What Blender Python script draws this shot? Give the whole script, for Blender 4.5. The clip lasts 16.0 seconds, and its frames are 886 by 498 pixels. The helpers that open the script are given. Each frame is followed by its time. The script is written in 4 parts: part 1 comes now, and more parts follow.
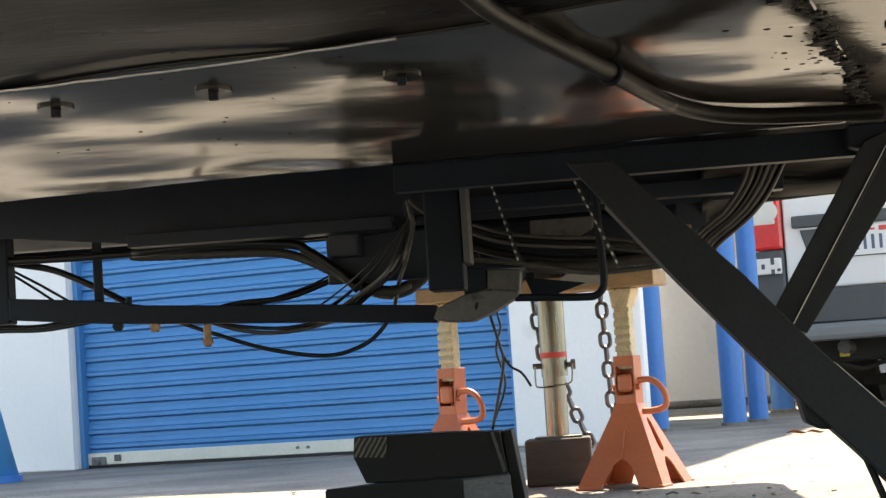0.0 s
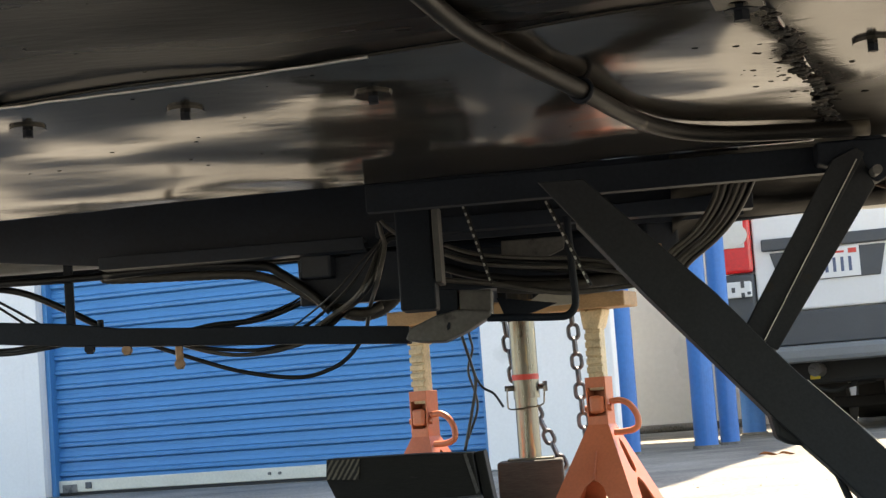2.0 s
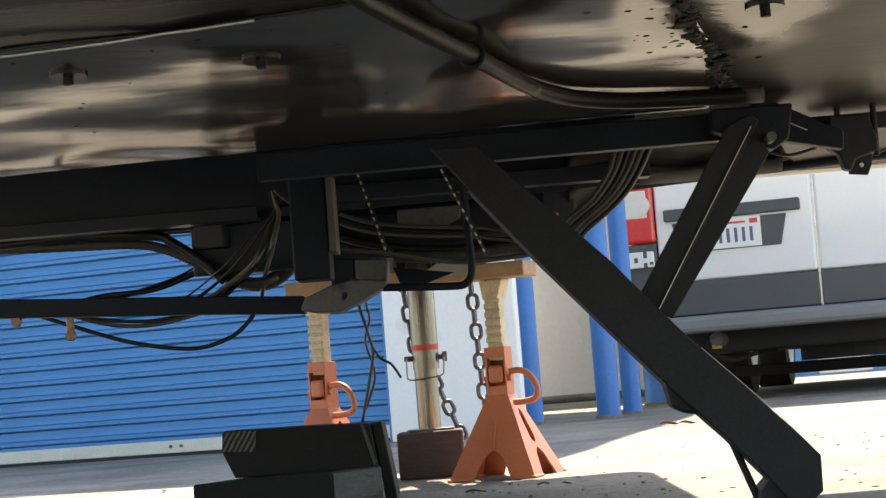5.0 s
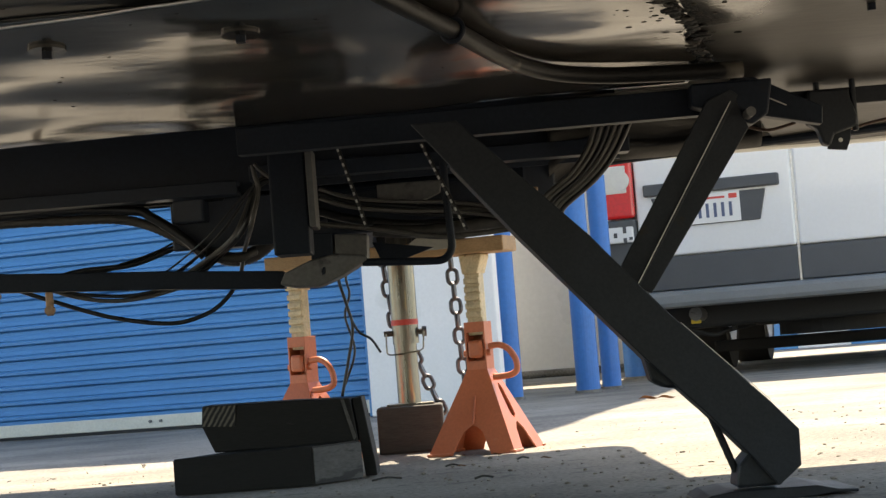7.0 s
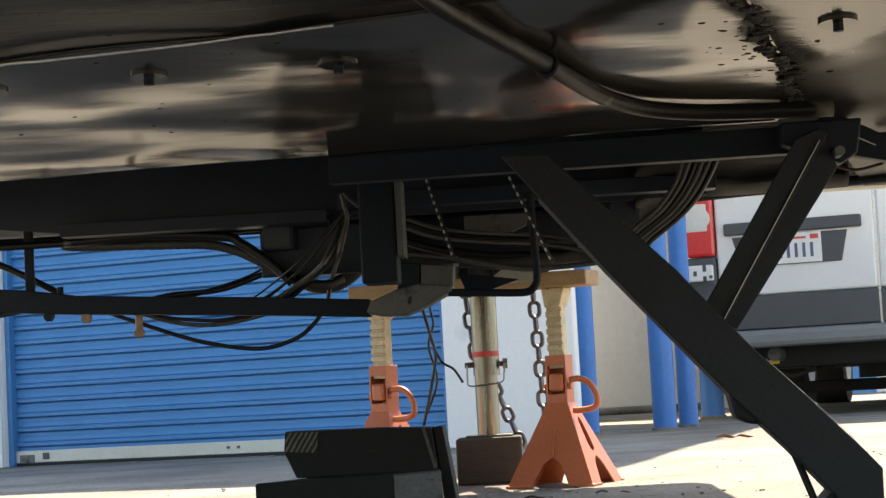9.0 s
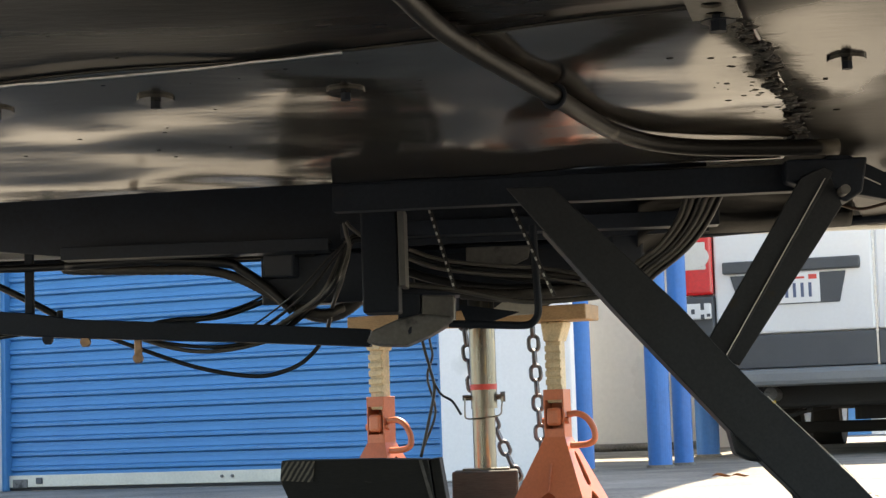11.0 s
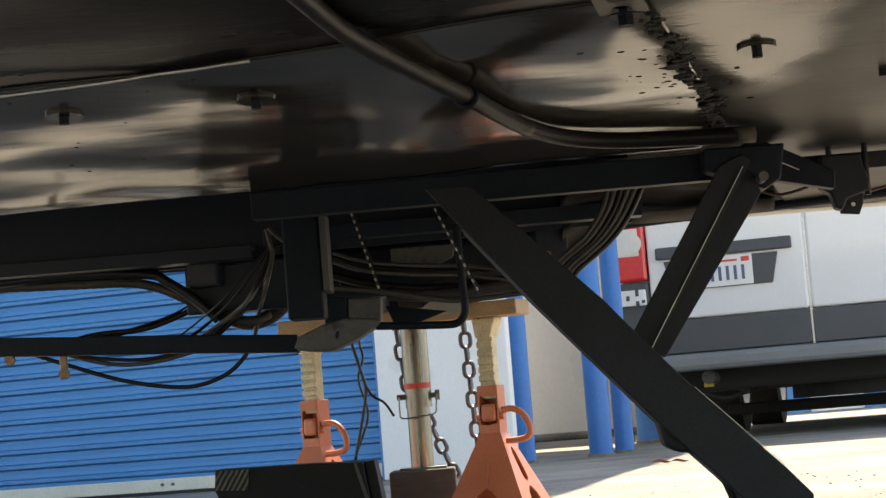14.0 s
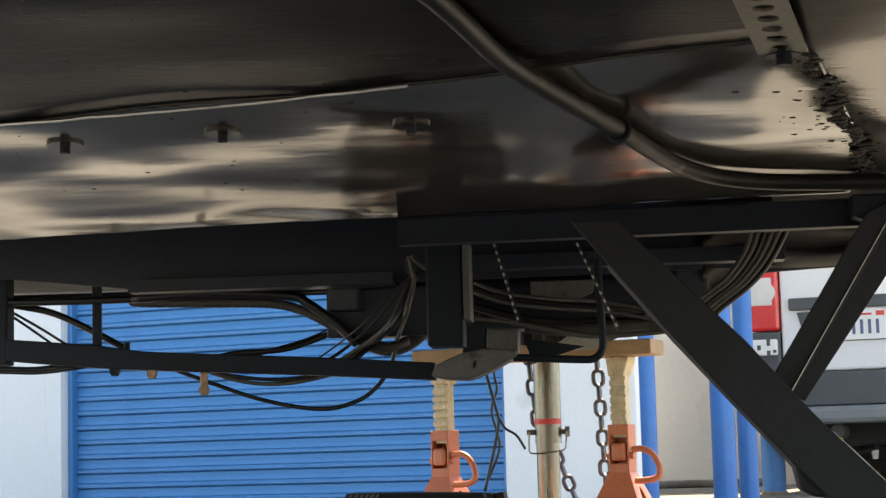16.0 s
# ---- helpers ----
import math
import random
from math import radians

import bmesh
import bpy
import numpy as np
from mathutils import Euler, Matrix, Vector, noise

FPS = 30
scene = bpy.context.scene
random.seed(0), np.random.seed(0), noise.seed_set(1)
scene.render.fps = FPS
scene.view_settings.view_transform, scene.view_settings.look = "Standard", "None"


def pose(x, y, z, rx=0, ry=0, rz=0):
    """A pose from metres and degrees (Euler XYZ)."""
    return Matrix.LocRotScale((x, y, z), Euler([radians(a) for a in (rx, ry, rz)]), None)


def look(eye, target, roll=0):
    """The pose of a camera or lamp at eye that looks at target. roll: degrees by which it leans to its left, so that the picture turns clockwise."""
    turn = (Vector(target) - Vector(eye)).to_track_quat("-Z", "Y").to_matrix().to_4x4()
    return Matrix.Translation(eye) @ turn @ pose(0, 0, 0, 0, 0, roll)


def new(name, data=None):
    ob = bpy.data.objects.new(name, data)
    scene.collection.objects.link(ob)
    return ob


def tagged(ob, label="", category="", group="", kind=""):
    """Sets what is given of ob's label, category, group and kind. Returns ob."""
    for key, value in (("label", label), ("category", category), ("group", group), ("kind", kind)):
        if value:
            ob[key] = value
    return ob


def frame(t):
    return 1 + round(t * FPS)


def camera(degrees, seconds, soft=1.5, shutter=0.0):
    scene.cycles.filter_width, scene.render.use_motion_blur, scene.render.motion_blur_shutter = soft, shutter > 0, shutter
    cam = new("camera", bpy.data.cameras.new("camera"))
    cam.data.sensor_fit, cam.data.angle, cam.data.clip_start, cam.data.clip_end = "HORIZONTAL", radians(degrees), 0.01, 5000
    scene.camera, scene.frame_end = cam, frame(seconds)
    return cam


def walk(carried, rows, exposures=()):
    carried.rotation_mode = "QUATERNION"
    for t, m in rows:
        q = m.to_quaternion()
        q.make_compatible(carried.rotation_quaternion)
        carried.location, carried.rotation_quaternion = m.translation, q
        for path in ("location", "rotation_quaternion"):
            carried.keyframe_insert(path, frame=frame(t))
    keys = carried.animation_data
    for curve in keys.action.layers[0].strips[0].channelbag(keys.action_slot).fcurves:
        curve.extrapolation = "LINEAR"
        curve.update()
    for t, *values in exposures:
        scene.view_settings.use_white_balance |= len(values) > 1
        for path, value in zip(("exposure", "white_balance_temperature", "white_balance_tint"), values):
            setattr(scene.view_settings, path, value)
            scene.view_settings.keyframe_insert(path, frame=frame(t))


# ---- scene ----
cam = camera(25.98, 16.0, soft=1.4)
PATH = [
    (0, (-0.0119, -0.0183, 0.2120), (-0.814, 9.921, 0.959), -3.78),
    (0.5, (-0.0118, -0.0217, 0.2113), (-0.720, 9.925, 0.961), -4.12),
    (1, (-0.0152, -0.0251, 0.2065), (-0.625, 9.921, 1.044), -3.69),
    (1.5, (-0.0162, -0.0200, 0.1982), (-0.646, 9.923, 1.062), -3.79),
    (2, (-0.0140, -0.0237, 0.2020), (-0.653, 9.917, 1.079), -4.18),
    (2.5, (-0.0125, -0.0170, 0.2034), (-0.646, 9.930, 1.011), -4.48),
    (3, (-0.0163, -0.0191, 0.2023), (-0.671, 9.934, 0.914), -4.38),
    (3.5, (-0.0171, -0.0203, 0.2022), (-0.692, 9.929, 0.955), -4.31),
    (4, (-0.0227, -0.0299, 0.1979), (-0.801, 9.904, 1.040), -3.79),
    (4.5, (-0.0201, -0.0214, 0.1957), (-0.725, 9.918, 1.043), -3.37),
    (5, (0.0009, 0.0067, 0.1993), (-0.166, 9.981, 0.893), -4.52),
    (5.2, (0.0027, 0.0079, 0.1973), (-0.009, 9.990, 0.799), -4.67),
    (7.3, (0.0008, 0.0051, 0.1991), (-0.075, 9.990, 0.748), -4.54),
    (7.5, (0.0027, 0.0056, 0.1995), (-0.023, 9.991, 0.736), -4.73),
    (8, (0.0000, 0.0000, 0.2000), (0.000, 9.988, 0.696), -5.00),
    (8.5, (-0.0058, -0.0103, 0.1977), (-0.223, 9.973, 0.726), -4.07),
    (8.7, (-0.0119, -0.0214, 0.1960), (-0.452, 9.948, 0.843), -3.24),
    (10.8, (-0.0151, -0.0051, 0.1888), (-0.426, 9.941, 1.137), -2.33),
    (11, (-0.0205, -0.0149, 0.1907), (-0.454, 9.932, 1.124), -1.93),
    (11.5, (-0.0284, -0.0238, 0.1863), (-0.604, 9.901, 1.264), -0.77),
    (12, (-0.0191, -0.0135, 0.1935), (-0.538, 9.907, 1.338), -2.01),
    (12.5, (-0.0152, -0.0122, 0.1973), (-0.273, 9.924, 1.296), -3.87),
    (13, (0.0103, 0.0056, 0.2089), (0.113, 9.945, 1.303), -5.30),
    (13.5, (-0.0016, -0.0037, 0.2002), (0.092, 9.946, 1.193), -4.98),
    (14, (-0.0012, -0.0016, 0.2003), (-0.109, 9.958, 1.086), -4.52),
    (14.5, (-0.0162, -0.0206, 0.1980), (-0.363, 9.937, 1.048), -3.46),
    (15, (-0.0227, -0.0266, 0.1889), (-0.616, 9.913, 1.110), -2.54),
    (15.5, (-0.0149, -0.0217, 0.1915), (-0.697, 9.899, 1.248), -1.51),
    (16, (-0.0200, -0.0197, 0.1882), (-0.784, 9.887, 1.313), -1.54),
]
walk(cam, [(t, look(eye, target, roll)) for t, eye, target, roll in PATH], exposures=[(t, e + 0.06, 7700, 10) for t, e in ((0.0, 1.82), (4.5, 1.82), (5.2, 1.65), (7.3, 1.5), (8.5, 1.5), (11.0, 1.85), (12.0, 1.95), (12.5, 1.9), (13.5, 1.45), (14.5, 1.58), (15.0, 1.5), (16.0, 1.87))])

# ---- light ----
SUN_EL, SUN_AZ = radians(55), radians(14)
world = bpy.data.worlds.new("sky")
scene.world = world
world.use_nodes = True
wn = world.node_tree
sky = wn.nodes.new("ShaderNodeTexSky")
sky.sky_type = "NISHITA"
sky.sun_disc = False
sky.sun_elevation, sky.sun_rotation = SUN_EL, SUN_AZ
wn.links.new(sky.outputs[0], wn.nodes["Background"].inputs[0])
wn.nodes["Background"].inputs[1].default_value = 0.15
sun = new("sun", bpy.data.lights.new("sun", "SUN"))
sun.data.energy, sun.data.angle, sun.data.color = 5.0, radians(0.55), (1.0, 0.93, 0.82)
sun.matrix_world = look((20 * math.sin(SUN_AZ) * math.cos(SUN_EL), 20 * math.cos(SUN_AZ) * math.cos(SUN_EL), 20 * math.sin(SUN_EL)), (0, 0, 0))


# ---- materials ----
def mat(name, color, rough=0.6, metal=0.0, var=0.25, scale=12.0, bump=0.15, fine=120.0, stretch=(1, 1, 1), spots=None, spot_at=0.62, spot_scale=6.0, coat=0.0, spec=0.5, sharp=0.2):
    """Two scales of noise on colour and gloss, a fine relief, and worn spots of another colour."""
    m = bpy.data.materials.new(name)
    m.use_nodes = True
    nt = m.node_tree
    bsdf = nt.nodes["Principled BSDF"]
    co = nt.nodes.new("ShaderNodeTexCoord")
    mp = nt.nodes.new("ShaderNodeMapping")
    mp.inputs["Scale"].default_value = stretch
    nt.links.new(co.outputs["Object"], mp.inputs[0])

    def nz(s, detail=4.0):
        n = nt.nodes.new("ShaderNodeTexNoise")
        n.inputs["Scale"].default_value, n.inputs["Detail"].default_value = s, detail
        nt.links.new(mp.outputs[0], n.inputs["Vector"])
        return n.outputs["Fac"]

    big, small = nz(scale), nz(fine, 6.0)
    mix = nt.nodes.new("ShaderNodeMath")
    mix.operation = "MULTIPLY_ADD"
    nt.links.new(small, mix.inputs[0])
    mix.inputs[1].default_value = 0.5
    half = nt.nodes.new("ShaderNodeMath")
    half.operation = "MULTIPLY"
    nt.links.new(big, half.inputs[0])
    half.inputs[1].default_value = 0.5
    nt.links.new(half.outputs[0], mix.inputs[2])
    ramp = nt.nodes.new("ShaderNodeValToRGB")
    ramp.color_ramp.elements[0].position, ramp.color_ramp.elements[1].position = 0.5 - sharp, 0.5 + sharp
    ramp.color_ramp.elements[0].color = tuple(c * (1 - var) for c in color) + (1,)
    ramp.color_ramp.elements[1].color = tuple(min(1, c * (1 + var)) for c in color) + (1,)
    nt.links.new(mix.outputs[0], ramp.inputs[0])
    out = ramp.outputs[0]
    if spots:
        step = nt.nodes.new("ShaderNodeValToRGB")
        step.color_ramp.elements[0].position, step.color_ramp.elements[1].position = spot_at, spot_at + 0.06
        nt.links.new(nz(spot_scale, 8.0), step.inputs[0])
        blend = nt.nodes.new("ShaderNodeMix")
        blend.data_type = "RGBA"
        nt.links.new(step.outputs[0], blend.inputs[0])
        nt.links.new(out, blend.inputs[6])
        blend.inputs[7].default_value = (*spots, 1)
        out = blend.outputs[2]
    nt.links.new(out, bsdf.inputs["Base Color"])
    rr = nt.nodes.new("ShaderNodeMapRange")
    rr.inputs["To Min"].default_value, rr.inputs["To Max"].default_value = max(0.02, rough - min(0.12, 0.4 * rough)), min(1, rough + min(0.12, 0.4 * rough))
    nt.links.new(big, rr.inputs["Value"])
    nt.links.new(rr.outputs[0], bsdf.inputs["Roughness"])
    bsdf.inputs["Metallic"].default_value = metal
    bsdf.inputs["Specular IOR Level"].default_value = spec
    bsdf.inputs["Coat Weight"].default_value = coat
    if bump:
        bp = nt.nodes.new("ShaderNodeBump")
        bp.inputs["Strength"].default_value, bp.inputs["Distance"].default_value = bump, 0.002
        nt.links.new(mix.outputs[0], bp.inputs["Height"])
        nt.links.new(bp.outputs[0], bsdf.inputs["Normal"])
    return m


SHEET = mat("black_painted_sheet", (0.05, 0.044, 0.036), 0.12, 0.0, 0.6, 5, 0.3, 22, (0.5, 1.4, 1), (0.02, 0.017, 0.014), 0.68, 14, spec=0.85)
SHEET3 = mat("black_sheet_paint_dull", (0.03, 0.027, 0.023), 0.14, 0.0, 0.5, 7, 0.2, 60, (0.5, 1.6, 1), (0.03, 0.026, 0.02), 0.66, 14, spec=0.32)


def gloss_patch(m, at, size, rough, spec):
    """A glossier patch with a soft uneven outline on a duller paint, placed to hold a bright reflection."""
    nt = m.node_tree
    bsdf = nt.nodes["Principled BSDF"]
    co = nt.nodes.new("ShaderNodeTexCoord")
    mp = nt.nodes.new("ShaderNodeMapping")
    mp.vector_type = "TEXTURE"
    mp.inputs["Location"].default_value, mp.inputs["Scale"].default_value = at, size
    nt.links.new(co.outputs["Object"], mp.inputs[0])
    ln = nt.nodes.new("ShaderNodeVectorMath")
    ln.operation = "LENGTH"
    nt.links.new(mp.outputs[0], ln.inputs[0])
    nz = nt.nodes.new("ShaderNodeTexNoise")
    nz.inputs["Scale"].default_value = 9.0
    nt.links.new(co.outputs["Object"], nz.inputs["Vector"])
    add = nt.nodes.new("ShaderNodeMath")
    add.operation = "MULTIPLY_ADD"
    nt.links.new(nz.outputs["Fac"], add.inputs[0])
    add.inputs[1].default_value = 0.7
    nt.links.new(ln.outputs["Value"], add.inputs[2])
    for name, inside, outside in (("Roughness", rough[0], rough[1]), ("Specular IOR Level", spec[0], spec[1])):
        rr = nt.nodes.new("ShaderNodeMapRange")
        rr.interpolation_type = "SMOOTHSTEP"
        rr.inputs["From Min"].default_value, rr.inputs["From Max"].default_value = 1.0, 1.55
        rr.inputs["To Min"].default_value, rr.inputs["To Max"].default_value = inside, outside
        nt.links.new(add.outputs[0], rr.inputs["Value"])
        nt.links.new(rr.outputs[0], bsdf.inputs[name])


# Gloss is raised only here, to confine the lit ground's reflection to one patch.
gloss_patch(SHEET3, (0.13 + 0.275, 1.88 - 0.5, 0.5), (0.10, 0.24, 1.0), (0.12, 0.42), (0.8, 0.14))
SHEET2 = mat("black_undercoat", (0.0085, 0.0078, 0.007), 0.3, 0.0, 0.5, 7, 0.3, 70, (0.5, 1.6, 1), (0.02, 0.018, 0.015), 0.66, 10, spec=0.09)
BLACK = mat("black_steel_paint", (0.0115, 0.0165, 0.026), 0.55, 0.0, 0.35, 15, 0.2, 200, spots=(0.018, 0.017, 0.016), spot_at=0.68, spot_scale=9, spec=0.22)
# Copy of BLACK with extra blue in its base, standing in for lens veil.
STEELB = mat("veiled_black_steel", (0.013, 0.020, 0.034), 0.5, 0.0, 0.35, 12, 0.2, 160, spots=(0.018, 0.022, 0.03), spot_at=0.68, spot_scale=14)
LEGM = mat("worn_black_steel", (0.018, 0.021, 0.026), 0.5, 0.0, 0.35, 15, 0.25, 260, spots=(0.028, 0.024, 0.02), spot_at=0.66, spot_scale=25, spec=0.3)
WASHER = mat("washer_paint", (0.04, 0.036, 0.03), 0.14, 0, 0.5, 40, 0.2)
EDGE = mat("bare_steel_edge", (0.55, 0.54, 0.52), 0.35, 1.0, 0.2, 30)
TUBE = mat("dark_pipe", (0.013, 0.012, 0.011), 0.36, 0.0, 0.4, 18, 0.2, 220, spots=(0.09, 0.08, 0.065), spot_at=0.6, spot_scale=14, spec=0.15)
RUST = mat("rusty_weld", (0.05, 0.042, 0.034), 0.6, 0.1, 0.6, 60, 0.8, 300, spots=(0.008, 0.007, 0.006), spot_at=0.45, spot_scale=50)
WIRE = mat("wire_jacket", (0.012, 0.012, 0.013), 0.38, 0, 0.2, 20)
WIREG = mat("grey_wire_jacket", (0.085, 0.08, 0.073), 0.35, 0, 0.3, 25)
COND = mat("conduit_loom", (0.055, 0.05, 0.045), 0.5, 0, 0.4, 30, 0.4, 90)
COPPER = mat("copper_lug", (0.3, 0.19, 0.12), 0.45, 0.5, 0.3, 60)
GREYST = mat("grey_primer_plate", (0.13, 0.128, 0.125), 0.5, 0.2, 0.3, 18, 0.2, 150, spots=(0.05, 0.05, 0.05), spot_at=0.6, spot_scale=20)
TIEW = mat("white_rope_fleck", (0.6, 0.6, 0.58), 0.8, 0, 0.2, 40)
ORANGE = mat("orange_enamel", (0.52, 0.145, 0.065), 0.42, 0, 0.14, 14, 0.12, 180, spots=(0.55, 0.2, 0.1), spot_at=0.7, spot_scale=30)
RACK = mat("tan_cast_steel", (0.56, 0.45, 0.29), 0.5, 0.15, 0.3, 40, 0.4, 200, spots=(0.2, 0.13, 0.07), spot_at=0.66, spot_scale=40)
WOOD = mat("pine_plank", (0.36, 0.225, 0.115), 0.65, 0, 0.3, 4, 0.25, 40, (1.2, 12, 12))
WOODP = mat("black_painted_timber", (0.012, 0.0115, 0.011), 0.65, 0, 0.4, 14, 0.45, 70, (1, 6, 6), (0.04, 0.037, 0.034), 0.7, 20, spec=0.25)
OLDW = mat("weathered_timber", (0.05, 0.048, 0.043), 0.85, 0, 0.4, 5, 0.6, 60, (1, 8, 8))
ZINC = mat("zinc_plated_tube", (0.2, 0.19, 0.165), 0.3, 1.0, 0.25, 12, 0.12, 120, (6, 6, 0.7), (0.3, 0.25, 0.16), 0.62, 20)
CHAIN = mat("dark_chain_steel", (0.12, 0.12, 0.13), 0.45, 0.8, 0.3, 60, 0.3)
REDT = mat("red_tape", (0.5, 0.06, 0.05), 0.5, 0, 0.15, 30)
CONC = mat("concrete", (0.2, 0.183, 0.155), 0.92, 0, 0.6, 2.2, 1.0, 110, spots=(0.13, 0.118, 0.1), spot_at=0.6, spot_scale=14, sharp=0.14)
GRAVEL = mat("loose_grit", (0.25, 0.22, 0.18), 0.95, 0, 0.6, 60, 0.3)
LEAF = mat("dry_leaf", (0.2, 0.11, 0.06), 0.85, 0, 0.5, 40)
BLUE = mat("blue_door_paint", (0.043, 0.205, 0.44), 0.4, 0, 0.1, 3, 0.05, 60, spots=(0.04, 0.195, 0.43), spot_at=0.62, spot_scale=5)
BLUEB = mat("blue_bollard_sleeve", (0.03, 0.18, 0.52), 0.4, 0, 0.12, 5, 0.1, 60)
WHITEW = mat("white_wall_paint", (0.8, 0.785, 0.76), 0.75, 0, 0.05, 2.5, 0.2, 90, spots=(0.7, 0.69, 0.66), spot_at=0.62, spot_scale=4)
SHEETW = mat("white_metal_siding", (0.82, 0.81, 0.77), 0.3, 0, 0.06, 2, 0.1, 30)
SILL = mat("galvanised_sill", (0.6, 0.58, 0.5), 0.5, 0.3, 0.15, 6)
VANW = mat("white_van_paint", (0.8, 0.8, 0.79), 0.18, 0, 0.03, 2, 0.0, 60, coat=0.5)
CLAD = mat("grey_bumper_plastic", (0.075, 0.08, 0.085), 0.55, 0, 0.15, 10, 0.2, 250)
RUBBER = mat("tyre_rubber", (0.02, 0.02, 0.02), 0.8, 0, 0.3, 20)
LENSR = mat("red_lamp_lens", (0.7, 0.02, 0.02), 0.15, 0, 0.15, 40, 0.2, 90, coat=0.6)
LENSW = mat("clear_lamp_lens", (0.72, 0.7, 0.65), 0.15, 0, 0.05, 40, 0.05, 90, coat=0.6)
PLATEW = mat("plate_white", (0.8, 0.8, 0.78), 0.4, 0, 0.04, 10, 0)
INK = mat("plate_ink", (0.1, 0.13, 0.22), 0.5, 0, 0.1, 20, 0)
STICK = mat("plate_sticker", (0.7, 0.08, 0.06), 0.5, 0, 0.1, 20, 0)
GLASS = mat("dark_van_glass", (0.02, 0.025, 0.03), 0.05, 0, 0.1, 5, 0, coat=0.5)
YELL = mat("yellow_strap", (0.7, 0.5, 0.05), 0.6, 0, 0.2, 20)
ROOFM = mat("roof_metal", (0.5, 0.5, 0.48), 0.45, 0.4, 0.15, 3)
SHELL = mat("trailer_shell_white", (0.65, 0.65, 0.62), 0.4, 0, 0.06, 3)


# ---- shape helpers ----
def root(ob):
    while ob.parent:
        ob = ob.parent
    return ob


def thing(name, at, label, category, group="", kind=""):
    ob = new(name)
    ob.empty_display_size = 0.05
    ob.location = at
    return tagged(ob, label, category, group, kind)


def part(name, bm, material, parent=None, label="", smooth=False):
    """Links a bmesh in world coordinates as one mesh, under a thing or a part."""
    if parent is not None:
        bmesh.ops.translate(bm, verts=bm.verts, vec=-Vector(root(parent).location))
    bmesh.ops.recalc_face_normals(bm, faces=bm.faces)
    me = bpy.data.meshes.new(name)
    bm.to_mesh(me)
    bm.free()
    me.materials.append(material)
    if smooth:
        me.polygons.foreach_set("use_smooth", [True] * len(me.polygons))
    ob = new(name, me)
    ob.parent = parent
    if label:
        ob["label"] = label
    return ob


def box(x0, x1, y0, y1, z0, z1, bev=0.0, bm=None):
    bm = bm or bmesh.new()
    r = bmesh.ops.create_cube(bm, size=1)
    for v in r["verts"]:
        v.co = Vector((x0 + (v.co.x + 0.5) * (x1 - x0), y0 + (v.co.y + 0.5) * (y1 - y0), z0 + (v.co.z + 0.5) * (z1 - z0)))
    if bev:
        es = list({e for v in r["verts"] for e in v.link_edges})
        bmesh.ops.bevel(bm, geom=es, offset=bev, segments=2, affect="EDGES", profile=0.5)
    return bm


def turned(bm, m):
    bmesh.ops.transform(bm, matrix=m, verts=bm.verts)
    return bm


def prism(poly, y0, y1, bev=0.0, bm=None):
    """A polygon in x and z, made solid from y0 to y1."""
    bm = bm or bmesh.new()
    a = [bm.verts.new((x, y0, z)) for x, z in poly]
    b = [bm.verts.new((x, y1, z)) for x, z in poly]
    n = len(poly)
    fs = [bm.faces.new(a), bm.faces.new(b[::-1])]
    fs += [bm.faces.new((a[i], b[i], b[(i + 1) % n], a[(i + 1) % n])) for i in range(n)]
    bmesh.ops.recalc_face_normals(bm, faces=fs)
    if bev:
        es = list({e for f in fs for e in f.edges})
        bmesh.ops.bevel(bm, geom=es, offset=bev, segments=2, affect="EDGES", profile=0.5)
    return bm


def smooth_line(pts, steps=8):
    p = [Vector(q) for q in pts]
    p = [2 * p[0] - p[1]] + p + [2 * p[-1] - p[-2]]
    out = []
    for i in range(1, len(p) - 2):
        for k in range(steps):
            t = k / steps
            out.append(0.5 * (2 * p[i] + (p[i + 1] - p[i - 1]) * t + (2 * p[i - 1] - 5 * p[i] + 4 * p[i + 1] - p[i + 2]) * t * t + (3 * p[i] - p[i - 1] - 3 * p[i + 1] + p[i + 2]) * t**3))
    return out + [p[-2]]


def tube(pts, r, n=10, bm=None, steps=8, closed=False, ribs=0.0):
    """A round tube along a smooth line."""
    bm = bm or bmesh.new()
    line = smooth_line(pts, steps) if steps > 1 else [Vector(q) for q in pts]
    side = None
    rings = []
    m = len(line)
    for i, c in enumerate(line):
        if closed:
            d = line[(i + 1) % m] - line[i - 1]
        else:
            d = line[min(i + 1, m - 1)] - line[max(i - 1, 0)]
        d.normalize()
        if side is None:
            side = d.orthogonal().normalized()
        side = (side - d * side.dot(d)).normalized()
        up = d.cross(side)
        rr = r * (1 + ribs * (i % 2))
        rings.append([bm.verts.new(c + rr * (math.cos(a) * side + math.sin(a) * up)) for a in (2 * math.pi * k / n for k in range(n))])
    last = m if closed else m - 1
    for i in range(last):
        a, b = rings[i], rings[(i + 1) % m]
        for k in range(n):
            bm.faces.new((a[k], a[(k + 1) % n], b[(k + 1) % n], b[k]))
    if not closed:
        bm.faces.new(rings[0][::-1])
        bm.faces.new(rings[-1])
    return bm


def rod(p0, p1, r, n=16, bm=None, r2=None):
    bm = bm or bmesh.new()
    p0, p1 = Vector(p0), Vector(p1)
    d = p1 - p0
    m = Matrix.Translation((p0 + p1) / 2) @ d.to_track_quat("Z", "Y").to_matrix().to_4x4()
    bmesh.ops.create_cone(bm, cap_ends=True, segments=n, radius1=r, radius2=r if r2 is None else r2, depth=d.length, matrix=m)
    return bm


